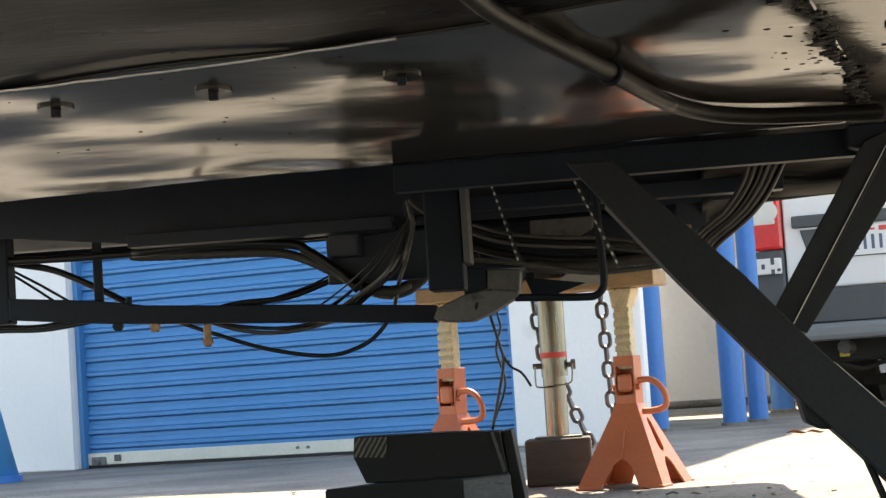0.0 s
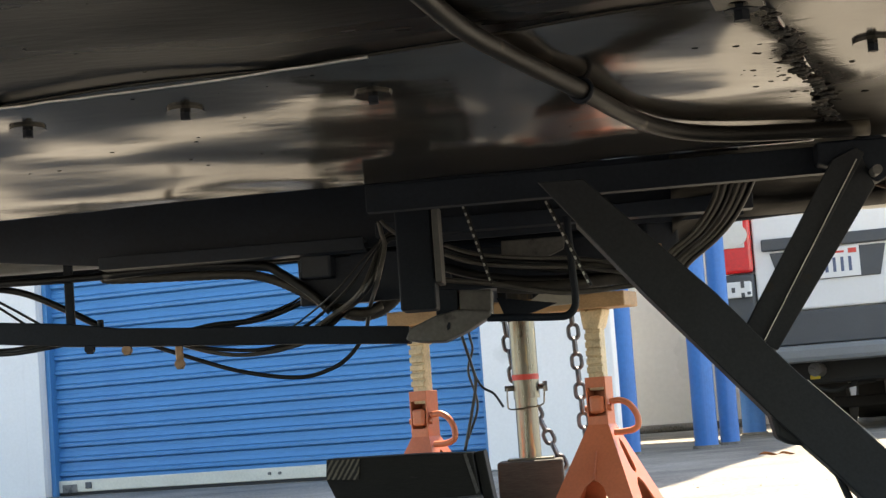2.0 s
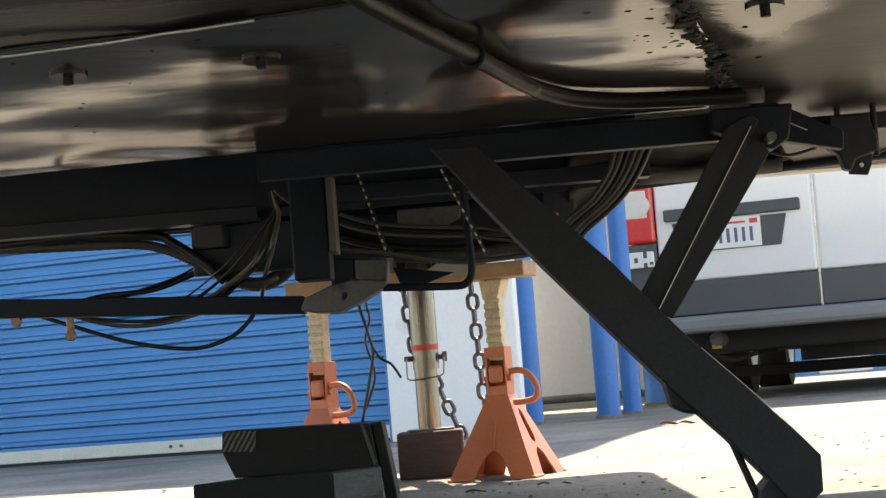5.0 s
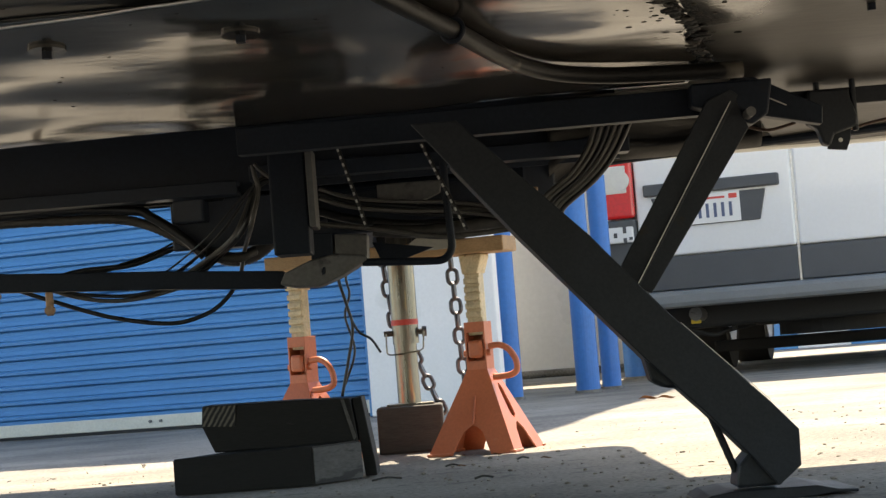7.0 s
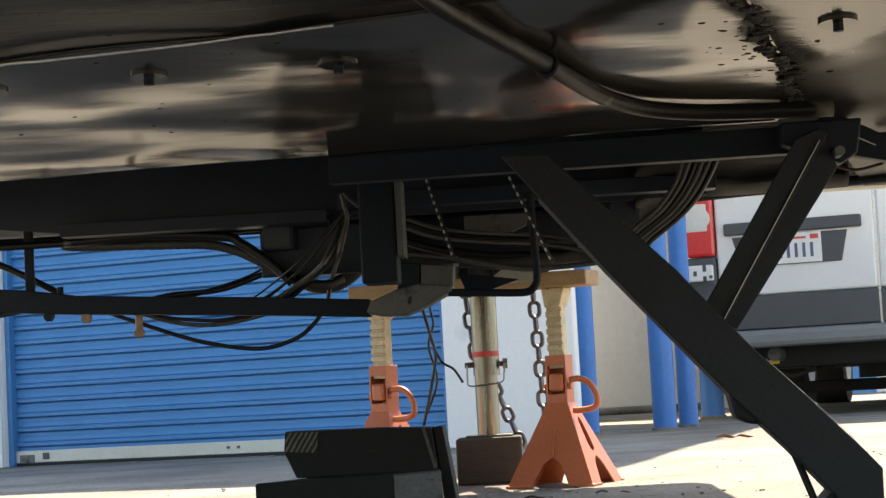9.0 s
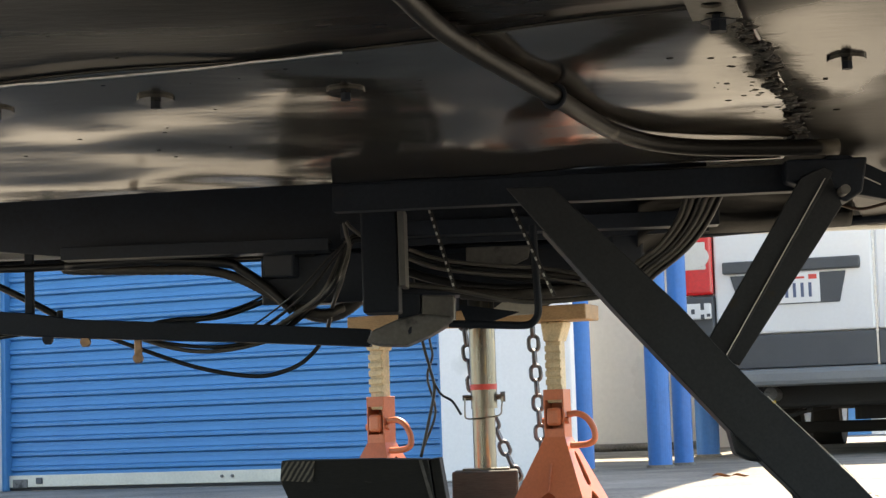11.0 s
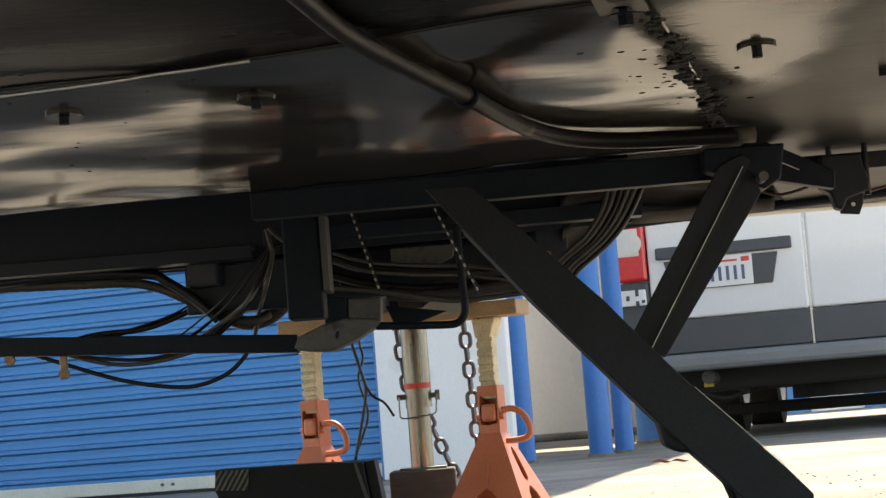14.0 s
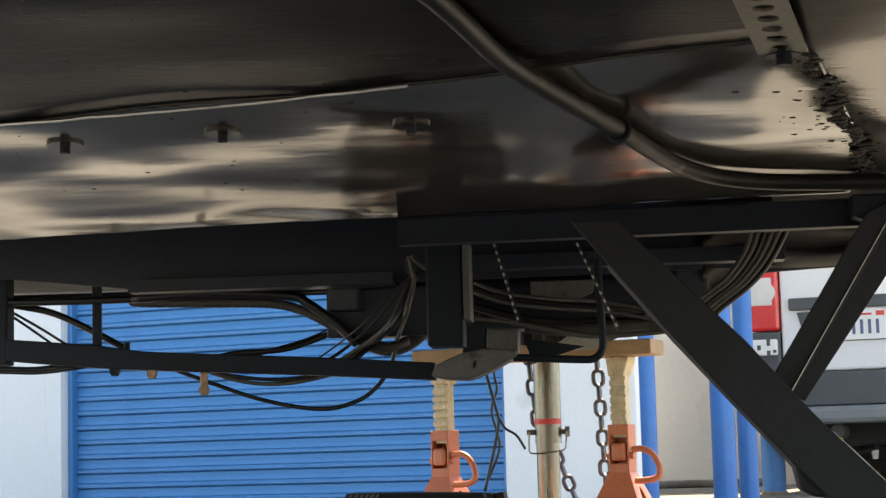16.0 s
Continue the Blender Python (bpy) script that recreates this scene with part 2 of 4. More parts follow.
# ---- ground ----
bm = bmesh.new()
xs = [-400, -60, -12] + [-4 + 0.1 * i for i in range(81)] + [12, 60, 400]
ys = [-400, -60, -8] + [-1 + 0.1 * i for i in range(120)] + [20, 60, 400]
grid = [[bm.verts.new((x, y, 0.004 * noise.noise((x * 1.3, y * 1.3, 0)) if abs(x) < 4.5 and 0.5 < y < 11 else 0.0)) for x in xs] for y in ys]
for j in range(len(ys) - 1):
    for i in range(len(xs) - 1):
        bm.faces.new((grid[j][i], grid[j][i + 1], grid[j + 1][i + 1], grid[j + 1][i]))
ground = part("ground", bm, CONC, smooth=True)
tagged(ground, "pale worn concrete yard with grit and stains", "ground", kind="structure")

# ---- storage building with the roll-up door ----
WA = radians(-19.2)
WALL = Matrix.Translation((-2.135, 7.62, 0)) @ Matrix.Rotation(WA, 4, "Z")
DW = 1.885


def wpart(name, bm, m, parent, label="", smooth=False):
    return part(name, turned(bm, WALL), m, parent, label, smooth)


bld = thing("storage_building", WALL.translation, "white painted storage unit building with blue roll-up doors", "building", kind="structure")
wpart("wall", box(-0.62, -0.036, 0, 0.25, 0, 2.2, 0.006), WHITEW, bld)
wpart("wall", box(DW, DW + 0.505, 0, 0.05, 0, 2.2, 0.006), WHITEW, bld)
wpart("wall", box(-0.62, DW + 0.505, 0.0, 0.05, 2.2, 3.2), WHITEW, bld, "white lintel over the doors")
wpart("wall", box(-6, -2.6, 0, 0.25, 0, 2.2), WHITEW, bld)
wpart("wall", box(-6, -0.62, 0.0, 0.05, 2.2, 3.2), WHITEW, bld, "white lintel over the doors")
part("wall", box(-0.12, 0.09, 7.15, 13, 0, 3.2), WHITEW, bld, "white end wall of the building")
rf = bmesh.new()
lo = [(-7.9, 9.6), (0.66, 6.55), (1.75, 11.5), (-5.5, 14.5)]
va, vb = [rf.verts.new((x, y, 3.205)) for x, y in lo], [rf.verts.new((x, y, 3.32)) for x, y in lo]
rf.faces.new(va[::-1]), rf.faces.new(vb)
for i in range(4):
    rf.faces.new((va[i], va[(i + 1) % 4], vb[(i + 1) % 4], vb[i]))
part("roof", rf, ROOFM, bld)
wpart("jamb", box(-0.115, -0.038, -0.012, 0.1, 0, 2.2, 0.004), WHITEW, bld, "pale painted door jamb")
wpart("guide_rail", box(-0.036, -0.014, 0.03, 0.1, 0, 2.2, 0.004), BLUE, bld)
wpart("guide_rail", box(DW - 0.02, DW, 0.03, 0.1, 0, 2.2, 0.004), BLUE, bld)


def roll_door(x0, x1, name):
    door = thing(name, WALL @ Vector((x0, 0.08, 0)), "blue corrugated steel roll-up door, closed", "door", "roll-up doors", "structure")
    pitch = 0.0587
    bm = bmesh.new()
    prof = [(0.0, -0.004), (0.012, -0.001), (0.0135, 0.002), (0.020, -0.014), (0.030, -0.014), (0.036, -0.008), (0.038, -0.0115), (0.052, -0.0075), (pitch, -0.004)]
    a = [bm.verts.new((x0 + 0.018, 0.075 + d, z)) for z, d in prof]
    b = [bm.verts.new((x1 - 0.014, 0.075 + d, z)) for z, d in prof]
    for i in range(len(prof) - 1):
        bm.faces.new((a[i], b[i], b[i + 1], a[i + 1]))
    bm.faces.new([bm.verts.new((x0 + 0.018, 0.085, 0)), bm.verts.new((x1 - 0.014, 0.085, 0)), bm.verts.new((x1 - 0.014, 0.085, pitch)), bm.verts.new((x0 + 0.018, 0.085, pitch))])
    first = wpart("slat", bm, BLUE, door)
    for k in range(36):
        ob = first if k == 0 else new("slat", first.data)
        ob.parent = door
        ob.location.z = 0.062 + k * pitch
    wpart("bottom_bar", box(x0 + 0.02, x1 - 0.016, 0.05, 0.09, 0.014, 0.062, 0.003), SILL, door, "cream painted bottom bar")
    wpart("rubber_seal", box(x0 + 0.02, x1 - 0.016, 0.054, 0.085, 0.002, 0.0135, 0.002), RUBBER, door, "dark rubber seal under the bar")
    wpart("latch", box(x0 + 0.15, x0 + 0.18, 0.044, 0.0495, 0.026, 0.052, 0.003), CLAD, door)
    wpart("lock_plate", box(x0 + 0.04, x0 + 0.11, 0.046, 0.0495, 0.012, 0.046, 0.002), GREYST, door)
    for bx in (x0 + 0.99, x0 + 1.035):
        wpart("bolt", rod((bx, 0.0495, 0.04), (bx, 0.042, 0.04), 0.006, 10), GREYST, door)
    return door


roll_door(-0.036, DW, "roll_up_door")
roll_door(-2.6, -0.62, "roll_up_door")

# ---- far white wall and blue doors beyond the yard ----
far = thing("far_building", (3, 13.6, 0), "far white metal-sided storage building with blue doors", "building", kind="structure")
part("wall", box(0.2, 1.6, 13.4, 13.7, 0.0, 4.4), SHEETW, far, "white metal-sided yard wall")
part("wall", box(1.6, 14, 19.0, 19.3, 0, 2.6), WHITEW, far)
part("roof", box(1.5, 14.2, 18.9, 24, 2.6, 2.75), ROOFM, far)
for i in range(12):
    x = 1.9 + i * 0.95
    part("door", box(x, x + 0.42, 18.95, 19.0, 0, 2.2), BLUE, far, "blue door")
part("stone", box(0.35, 1.2, 13.1, 13.39, 0.0, 0.05, 0.02), CONC, far, "low broken concrete edge")


# ---- bollards ----
def bollard(x, y, h, r=0.062):
    b = thing("bollard", (x, y, 0), "blue plastic-sleeved steel bollard in the yard", "bollard", "row of blue bollards")
    bm = rod((x, y, 0), (x, y, h), r, 28)
    bmesh.ops.bevel(bm, geom=[e for e in bm.edges if all(v.co.z > h - 0.01 for v in e.verts)], offset=0.02, segments=3, affect="EDGES")
    part("sleeve", bm, BLUEB, b, smooth=False)
    part("collar", rod((x, y, 0), (x, y, 0.012), r + 0.008, 28), CONC, b, "concrete footing ring")
    return b


bollard(0.187, 7.80, 1.05, 0.036)
bollard(0.505, 8.08, 1.05, 0.05)
bollard(0.628, 8.40, 0.955, 0.042)
bollard(0.90, 10.25, 1.0)

cone = thing("traffic_cone", (-2.30, 6.62, 0), "faded blue traffic cone beside the door", "cone")
part("body", rod((-2.30, 6.62, 0.02), (-2.30, 6.62, 0.75), 0.2, 32, r2=0.03), mat("blue_cone_plastic", (0.05, 0.3, 0.62), 0.45, 0, 0.1, 6), cone, smooth=True)
part("base", rod((-2.30, 6.62, 0.0), (-2.30, 6.62, 0.024), 0.212, 32), BLUEB, cone)

# ---- van ----
VA = radians(-15)
VAN = Matrix.Translation((1.66, 9.36, 0)) @ Matrix.Rotation(VA, 4, "Z")
van = thing("van", VAN.translation, "white panel van with grey bumper parked in the yard", "van")


def vpart(name, bm, m, parent, label="", smooth=False):
    return part(name, turned(bm, VAN), m, parent, label, smooth)


vpart("body", box(-0.93, 0.93, 0.06, 4.6, 0.42, 2.75, 0.06), VANW, van)
vpart("underbody", box(-0.80, 0.80, 0.25, 4.4, 0.24, 0.45, 0.02), RUBBER, van, "dark underbody")
for s in (-1, 1):
    a, b = sorted((s * 0.006, s * 0.78))
    d = vpart("rear_door", box(a, b, 0.0, 0.07, 0.605, 2.1, 0.012), VANW, van)
    vpart("lower_panel", box(a, b, -0.006, 0.07, 0.435, 0.60, 0.006), CLAD, d, "dark grey lower cladding")
    vpart("window", box(a + s * 0.0 + 0.1, b - 0.1, -0.004, 0.02, 1.35, 1.9, 0.004), GLASS, d)
    c0, c1 = sorted((s * 0.785, s * 0.935))
    lamp = vpart("tail_light", box(c0, c1, -0.025, 0.1, 0.81, 1.30, 0.015), LENSR, van, "red and clear tail light")
    vpart("clear_lens", turned(rod((0, -0.034, 0), (0, -0.02, 0), 0.052, 24), Matrix.Translation(((c0 + c1) / 2 - s * 0.01, 0, 1.0))), LENSW, lamp)
    vpart("clear_panel", box(c0 + (0.0 if s < 0 else 0.03), c1 - (0.03 if s < 0 else 0), -0.028, 0.05, 0.935, 1.075, 0.006), LENSW, lamp)
    vpart("corner_trim", box(c0, c1, -0.02, 0.1, 0.42, 0.805, 0.012), CLAD, van)
    h = vpart("hinge", box(*sorted((s * 0.795, s * 0.925)), -0.05, -0.022, 0.688, 0.768, 0.008), VANW, van, "white door hinge")
    for hx, z0, z1 in ((0.838, 0.735, 0.768), (0.838, 0.688, 0.712), (0.885, 0.715, 0.74), (0.808, 0.70, 0.715)):
        vpart("slot", box(*sorted((s * (hx - 0.009), s * (hx + 0.009))), -0.0525, -0.046, z0, z1, 0.002), CLAD, h, "dark gap in the hinge")
vpart("handle_bar", box(-0.735, -0.065, -0.03, 0.02, 0.905, 0.965, 0.008), CLAD, van, "grey plate-lamp bar")
rec = vpart("plate_recess", prism([(-0.70, 0.895), (-0.135, 0.895), (-0.17, 0.745), (-0.66, 0.745)], -0.010, 0.02, 0.004), CLAD, van)
pl = vpart("licence_plate", box(-0.565, -0.262, -0.018, -0.011, 0.748, 0.897, 0.003), PLATEW, rec, "white plate with dark characters as bars")
for i in range(7):
    x = -0.545 + i * 0.038
    vpart("character_bar", box(x, x + 0.015, -0.0205, -0.0178, 0.775, 0.845), INK, pl)
vpart("sticker", box(-0.315, -0.275, -0.0205, -0.0178, 0.862, 0.885), STICK, pl)
vpart("script_bar", box(-0.48, -0.335, -0.0205, -0.0178, 0.866, 0.876), STICK, pl)
vpart("bumper", box(-0.92, 0.92, -0.07, 0.12, 0.345, 0.43, 0.025), mat("grey_bumper_skin", (0.2, 0.21, 0.215), 0.5, 0, 0.1, 10), van, "grey plastic bumper")
vpart("door_gap", box(-0.006, 0.006, 0.012, 0.05, 0.43, 2.1), EDGE, van, "pale seal between the rear doors")
vpart("reflector", box(-0.905, -0.855, -0.012, 0.0, 0.5, 0.53), LENSR, van, "small red reflector")


def wheel(x, y):
    w = vpart("wheel", rod((x - 0.11, y, 0.33), (x + 0.11, y, 0.33), 0.33, 40), RUBBER, van)
    bmesh_rim = rod((x - 0.115, y, 0.33), (x + 0.115, y, 0.33), 0.2, 24)
    vpart("rim", bmesh_rim, EDGE, w)


for wx in (-0.70, 0.70):
    for wy in (1.9, 3.95):
        wheel(wx, wy)
vpart("axle", rod((-0.66, 1.9, 0.30), (0.66, 1.9, 0.30), 0.045, 14), RUBBER, van)
vpart("exhaust", tube([(-0.55, 0.15, 0.31), (-0.5, 0.6, 0.3), (-0.45, 1.6, 0.33)], 0.035), GREYST, van, "dull exhaust pipe")
vpart("strap", box(-0.58, -0.53, 0.18, 0.19, 0.262, 0.283, 0.004), YELL, van, "yellow tag under the bumper")
vpart("cross_tube", box(-0.62, 0.9, 1.28, 1.34, 0.10, 0.165, 0.01), RUBBER, van, "low dark cross tube under the van")
vpart("spare_wheel", turned(rod((0, 0, -0.09), (0, 0, 0.09), 0.3, 32), Matrix.Translation((0.1, 0.75, 0.26))), RUBBER, van)
vpart("hose", tube([(-0.62, 0.3, 0.24), (-0.5, 0.35, 0.2), (-0.42, 0.4, 0.22), (-0.3, 0.5, 0.24)], 0.012), RUBBER, van, "dark hose under the bumper")
for bx, bz, bw in ((-0.62, 0.25, 0.05), (-0.47, 0.262, 0.07), (-0.40, 0.225, 0.04), (-0.3, 0.25, 0.05)):
    vpart("bracket", prism([(bx, bz + 0.08), (bx + bw, bz + 0.08), (bx + bw * 0.8, bz), (bx + bw * 0.2, bz - 0.01)], 0.3, 0.34, 0.004), RUBBER, van, "dark bracket under the bumper")
vpart("spring", box(-0.66, -0.58, 0.3, 2.0, 0.27, 0.33, 0.01), RUBBER, van)

# ---- trailer ----
trl = thing("travel_trailer", (-0.13, 0.5, 0.0), "travel trailer with black painted underside raised on stands", "trailer")
ZP = 0.505
SEAM = [(-1.346, 1.931), (-0.681, 1.888), (-0.364, 1.839), (-0.098, 1.776), (0.137, 1.703)]


def seam_y(x):
    p = SEAM
    for (xa, ya), (xb, yb) in zip(p, p[1:]):
        if x <= xb:
            return ya + (yb - ya) * (x - xa) / (xb - xa)
    return p[-1][1]


def belly(y):
    """The belly sheet falls towards its free front edge."""
    return ZP + 0.085 * min(2.385 - y, 2.2)


def side_belly(y):
    """The side panel runs on level over the side rail, then falls to the front wall."""
    return belly(y) if y < 2.2 else belly(2.2) - 0.002 * min(1.0, (y - 2.2) / 0.3) - 0.029 * max(0.0, (y - 2.5) / 0.55)


def edge_y(x):
    """The free front edge of the belly sheet."""
    return 2.375 - 0.075 * x


def dent(x, y):
    """Oil-canning of the thin sheet: long shallow waves across it."""
    d = 0.0034 * noise.noise((x * 3.4, y * 3.0, 3.1)) + 0.0038 * noise.noise((x * 5.5, y * 6.5, 7.7)) + 0.0017 * noise.noise((x * 8, y * 11, 1.4))
    return d


def sheet(x0, x1, fy0, fy1, z, nx, ny, name, label="", skew=False, m=None):
    bm = bmesh.new()
    lo, hi = [], []
    for j in range(ny + 1):
        row, top = [], []
        for i in range(nx + 1):
            x = x0 + (x1 - x0) * i / nx
            a, b = fy0(x), fy1(x)
            y = a + (b - a) * j / ny
            if skew:
                xa = max(0.08, crack_x(y))
                x = xa + (x1 - xa) * i / nx
            h = z + dent(x, y) + (side_belly(y) if skew else belly(y))
            row.append(bm.verts.new((x, y, h)))
            top.append(bm.verts.new((x, y, h + 0.0022)))
        lo.append(row)
        hi.append(top)
    for j in range(ny):
        for i in range(nx):
            bm.faces.new((lo[j][i], lo[j + 1][i], lo[j + 1][i + 1], lo[j][i + 1]))
            bm.faces.new((hi[j][i], hi[j][i + 1], hi[j + 1][i + 1], hi[j + 1][i]))
    for j in range(ny):
        bm.faces.new((lo[j][0], hi[j][0], hi[j + 1][0], lo[j + 1][0]))
        bm.faces.new((lo[j][-1], lo[j + 1][-1], hi[j + 1][-1], hi[j][-1]))
    for i in range(nx):
        bm.faces.new((lo[0][i], lo[0][i + 1], hi[0][i + 1], hi[0][i]))
        bm.faces.new((lo[-1][i], hi[-1][i], hi[-1][i + 1], lo[-1][i + 1]))
    return part(name, bm, m or SHEET, trl, label, smooth=True)


def crack_x(y):
    return 0.187 + (y - 1.737) * (0.256 if y > 1.737 else 0.204)


sheet(-1.15, 0.30, seam_y, edge_y, 0.0, 150, 110, "floor_sheet", "wavy black painted belly sheet")
sheet(-1.15, 0.3, lambda x: -5.6, lambda x: seam_y(x) - 0.004, 0.0016, 80, 200, "floor_sheet", "matt black undercoated belly sheet", m=SHEET2)
sheet(0.134, 0.90, lambda x: -5.6, lambda x: 3.05, -0.0006, 90, 300, "floor_sheet", "wavy black painted belly sheet", True, SHEET3)
lip = [(x, seam_y(x) - 0.001, belly(seam_y(x)) - 0.0012 + 0.0012 * noise.noise((x * 30, 0, 0))) for x in [-1.15 + 0.03 * i for i in range(33)]]
part("sheet_lip", tube(lip, 0.0018, 6, steps=1), EDGE, trl, "worn bright edge of the lapped sheet")
part("floor_core", box(-1.14, 0.89, -5.59, 3.03, ZP + 0.22, ZP + 0.25), BLACK, trl)

# body shell above the floor
part("front_wall", box(-1.15, 0.90, 3.035, 3.075, ZP - 0.02, 2.2, 0.01), SHELL, trl)
part("rear_wall", box(-1.15, 0.90, -5.64, -5.60, ZP, 2.2, 0.01), SHELL, trl)
part("side_wall", box(-1.19, -1.15, -5.64, 3.07, ZP, 2.2, 0.01), SHELL, trl)
part("side_wall", box(0.90, 0.94, -5.64, 3.07, ZP, 2.2, 0.01), SHELL, trl)
part("roof", box(-1.2, 0.95, -5.66, 3.09, 2.2, 2.26, 0.02), SHELL, trl)
part("front_trim", tube([(-1.15, 3.03, 0.476), (-0.3, 3.04, 0.476), (0.1, 3.03, 0.480), (0.35, 3.0, 0.488), (0.6, 2.93, 0.492), (0.9, 2.82, 0.495)], 0.008, 10), BLACK, trl)


# cross beam: a channel with its lips, dropped lower on one half
def channel(x0, x1, y0, y1, z0, z1, t=0.005):
    poly = [(y0, z0), (y1, z0), (y1, z0 + t), (y0 + t, z0 + t), (y0 + t, z1 - t), (y1, z1 - t), (y1, z1), (y0, z1)]
    bm = prism(poly, -x1, -x0, 0.0012)
    return turned(bm, Matrix.Rotation(radians(90), 4, "Z"))


part("cross_beam", turned(channel(-0.264, 0.372, 2.385, 2.412, 0.470, ZP - 0.001), Matrix.Translation((0, 2.4, 0)) @ Matrix.Rotation(radians(-3.4), 4, "Z") @ Matrix.Translation((0, -2.4, 0))), BLACK, trl, "black steel channel cross beam")
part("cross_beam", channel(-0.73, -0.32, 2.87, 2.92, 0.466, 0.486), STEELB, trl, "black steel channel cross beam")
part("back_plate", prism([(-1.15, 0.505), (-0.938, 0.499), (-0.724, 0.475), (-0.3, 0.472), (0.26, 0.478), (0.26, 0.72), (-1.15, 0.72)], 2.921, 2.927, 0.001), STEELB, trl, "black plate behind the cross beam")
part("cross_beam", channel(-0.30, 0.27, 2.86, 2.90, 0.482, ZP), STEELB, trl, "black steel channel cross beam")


# A-frame draw bar
def bar_between(p, q, w, z0, z1, name, m=BLACK, label=""):
    p, q = Vector((*p, 0)), Vector((*q, 0))
    d = q - p
    bm = box(0, d.length, -w / 2, w / 2, z0, z1, 0.004)
    turned(bm, Matrix.Translation(p) @ Matrix.Rotation(math.atan2(d.y, d.x), 4, "Z"))
    return part(name, bm, m, trl, label)


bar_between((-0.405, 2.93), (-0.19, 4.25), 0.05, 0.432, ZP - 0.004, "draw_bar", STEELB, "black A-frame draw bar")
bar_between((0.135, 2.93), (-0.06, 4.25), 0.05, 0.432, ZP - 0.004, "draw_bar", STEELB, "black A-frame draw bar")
part("coupler", box(-0.19, -0.06, 4.2, 4.5, 0.44, 0.53, 0.015), BLACK, trl)
# Out-of-view box over the draw bars, added to cast shade on the ground.
part("shade_box", box(-1.1, 0.42, 3.09, 4.2, 0.62, 1.25, 0.08), BLACK, trl, "unseen black box added to shade the ground")
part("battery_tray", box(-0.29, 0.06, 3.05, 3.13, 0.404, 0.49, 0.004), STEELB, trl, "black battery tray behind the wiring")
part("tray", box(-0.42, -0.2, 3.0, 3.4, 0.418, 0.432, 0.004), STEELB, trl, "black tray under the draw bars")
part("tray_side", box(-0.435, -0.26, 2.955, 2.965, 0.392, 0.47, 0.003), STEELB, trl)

# hanging step frame
part("hanger_plate", box(-1.02, -0.938, 2.93, 2.97, 0.365, ZP, 0.003), BLACK, trl)
part("hanger_strap", box(-0.806, -0.792, 2.945, 2.955, 0.385, ZP, 0.002), BLACK, trl)
barpts = [(-0.94, 0.405), (-0.80, 0.392), (-0.72, 0.379), (-0.6, 0.371), (-0.45, 0.362), (-0.265, 0.348), (-0.265, 0.321), (-0.45, 0.334), (-0.6, 0.343), (-0.72, 0.350), (-0.80, 0.356), (-0.94, 0.371)]
part("step_bar", prism(barpts, 2.93, 2.965, 0.002), BLACK, trl, "black angle-iron step bar")
part("end_plate", prism([(-0.264, 0.323), (-0.243, 0.318), (-0.206, 0.316), (-0.169, 0.330), (-0.133, 0.350), (-0.134, 0.357), (-0.180, 0.363), (-0.217, 0.356), (-0.256, 0.340)], 2.84, 2.90, 0.003), GREYST, trl, "grey scuffed end plate")
part("plate_slot", prism([(-0.201, 0.338), (-0.198, 0.344), (-0.195, 0.344), (-0.196, 0.335), (-0.200, 0.332)], 2.8375, 2.8395), BLACK, trl, "dark slot in the end plate")
part("end_box", prism([(-0.183, 0.396), (-0.132, 0.393), (-0.134, 0.356), (-0.183, 0.364)], 2.905, 2.96, 0.003), GREYST, trl, "grey steel box end")
part("box_cheek", prism([(-0.217, 0.401), (-0.185, 0.397), (-0.186, 0.364), (-0.220, 0.359)], 2.902, 2.95, 0.002), BLACK, trl)
part("drop_post", box(-0.252, -0.201, 2.66, 2.73, 0.356, ZP - 0.003, 0.003), BLACK, trl, "black square drop post")
part("post_flange", box(-0.1995, -0.1905, 2.655, 2.73, 0.392, ZP - 0.004, 0.001), mat("dull_flange_paint", (0.1, 0.1, 0.1), 0.5, 0.1, 0.2, 20), trl, "worn grey flange of the drop post")
part("gusset", prism([(-0.13, 0.385), (-0.035, 0.37), (-0.115, 0.345)], 3.0, 3.01), BLACK, trl)
part("bent_rod", tube([(-0.01, 2.85, 0.49), (-0.008, 2.85, 0.42), (-0.006, 2.85, 0.37), (-0.009, 2.85, 0.352), (-0.02, 2.85, 0.342), (-0.04, 2.85, 0.341), (-0.09, 2.85, 0.344), (-0.14, 2.85, 0.347)], 0.006, 12), BLACK, trl, "bent black steel rod")
part("grey_tag", prism([(-0.115, 0.471), (-0.014, 0.471), (-0.018, 0.452), (-0.066, 0.432), (-0.115, 0.431)], 2.96, 2.985, 0.002), GREYST, trl, "grey plastic connector box")
part("pale_gusset", prism([(-0.10, 0.375), (0.0, 0.378), (0.0, 0.398), (-0.06, 0.402)], 3.2, 3.21), mat("pale_plate", (0.4, 0.38, 0.33), 0.6, 0.1, 0.2, 14), trl, "pale steel gusset")


# flecked cord ties
def tie(p, q):
    t = part("cord_tie", rod(p, q, 0.0028, 8), WIRE, trl, "black cord tie with white flecks")
    p, q = Vector(p), Vector(q)
    n = 11
    for i in range(n):
        a = p.lerp(q, (i + 0.2) / n)
        b = p.lerp(q, (i + 0.62) / n)
        off = Vector((-0.0012, -0.002, 0))
        part("fleck", rod(a + off, b + off, 0.0018, 6), TIEW, t)


tie((-0.161, 2.800, 0.515), (-0.127, 2.800, 0.395))
tie((-0.039, 2.800, 0.512), (0.018, 2.800, 0.380))


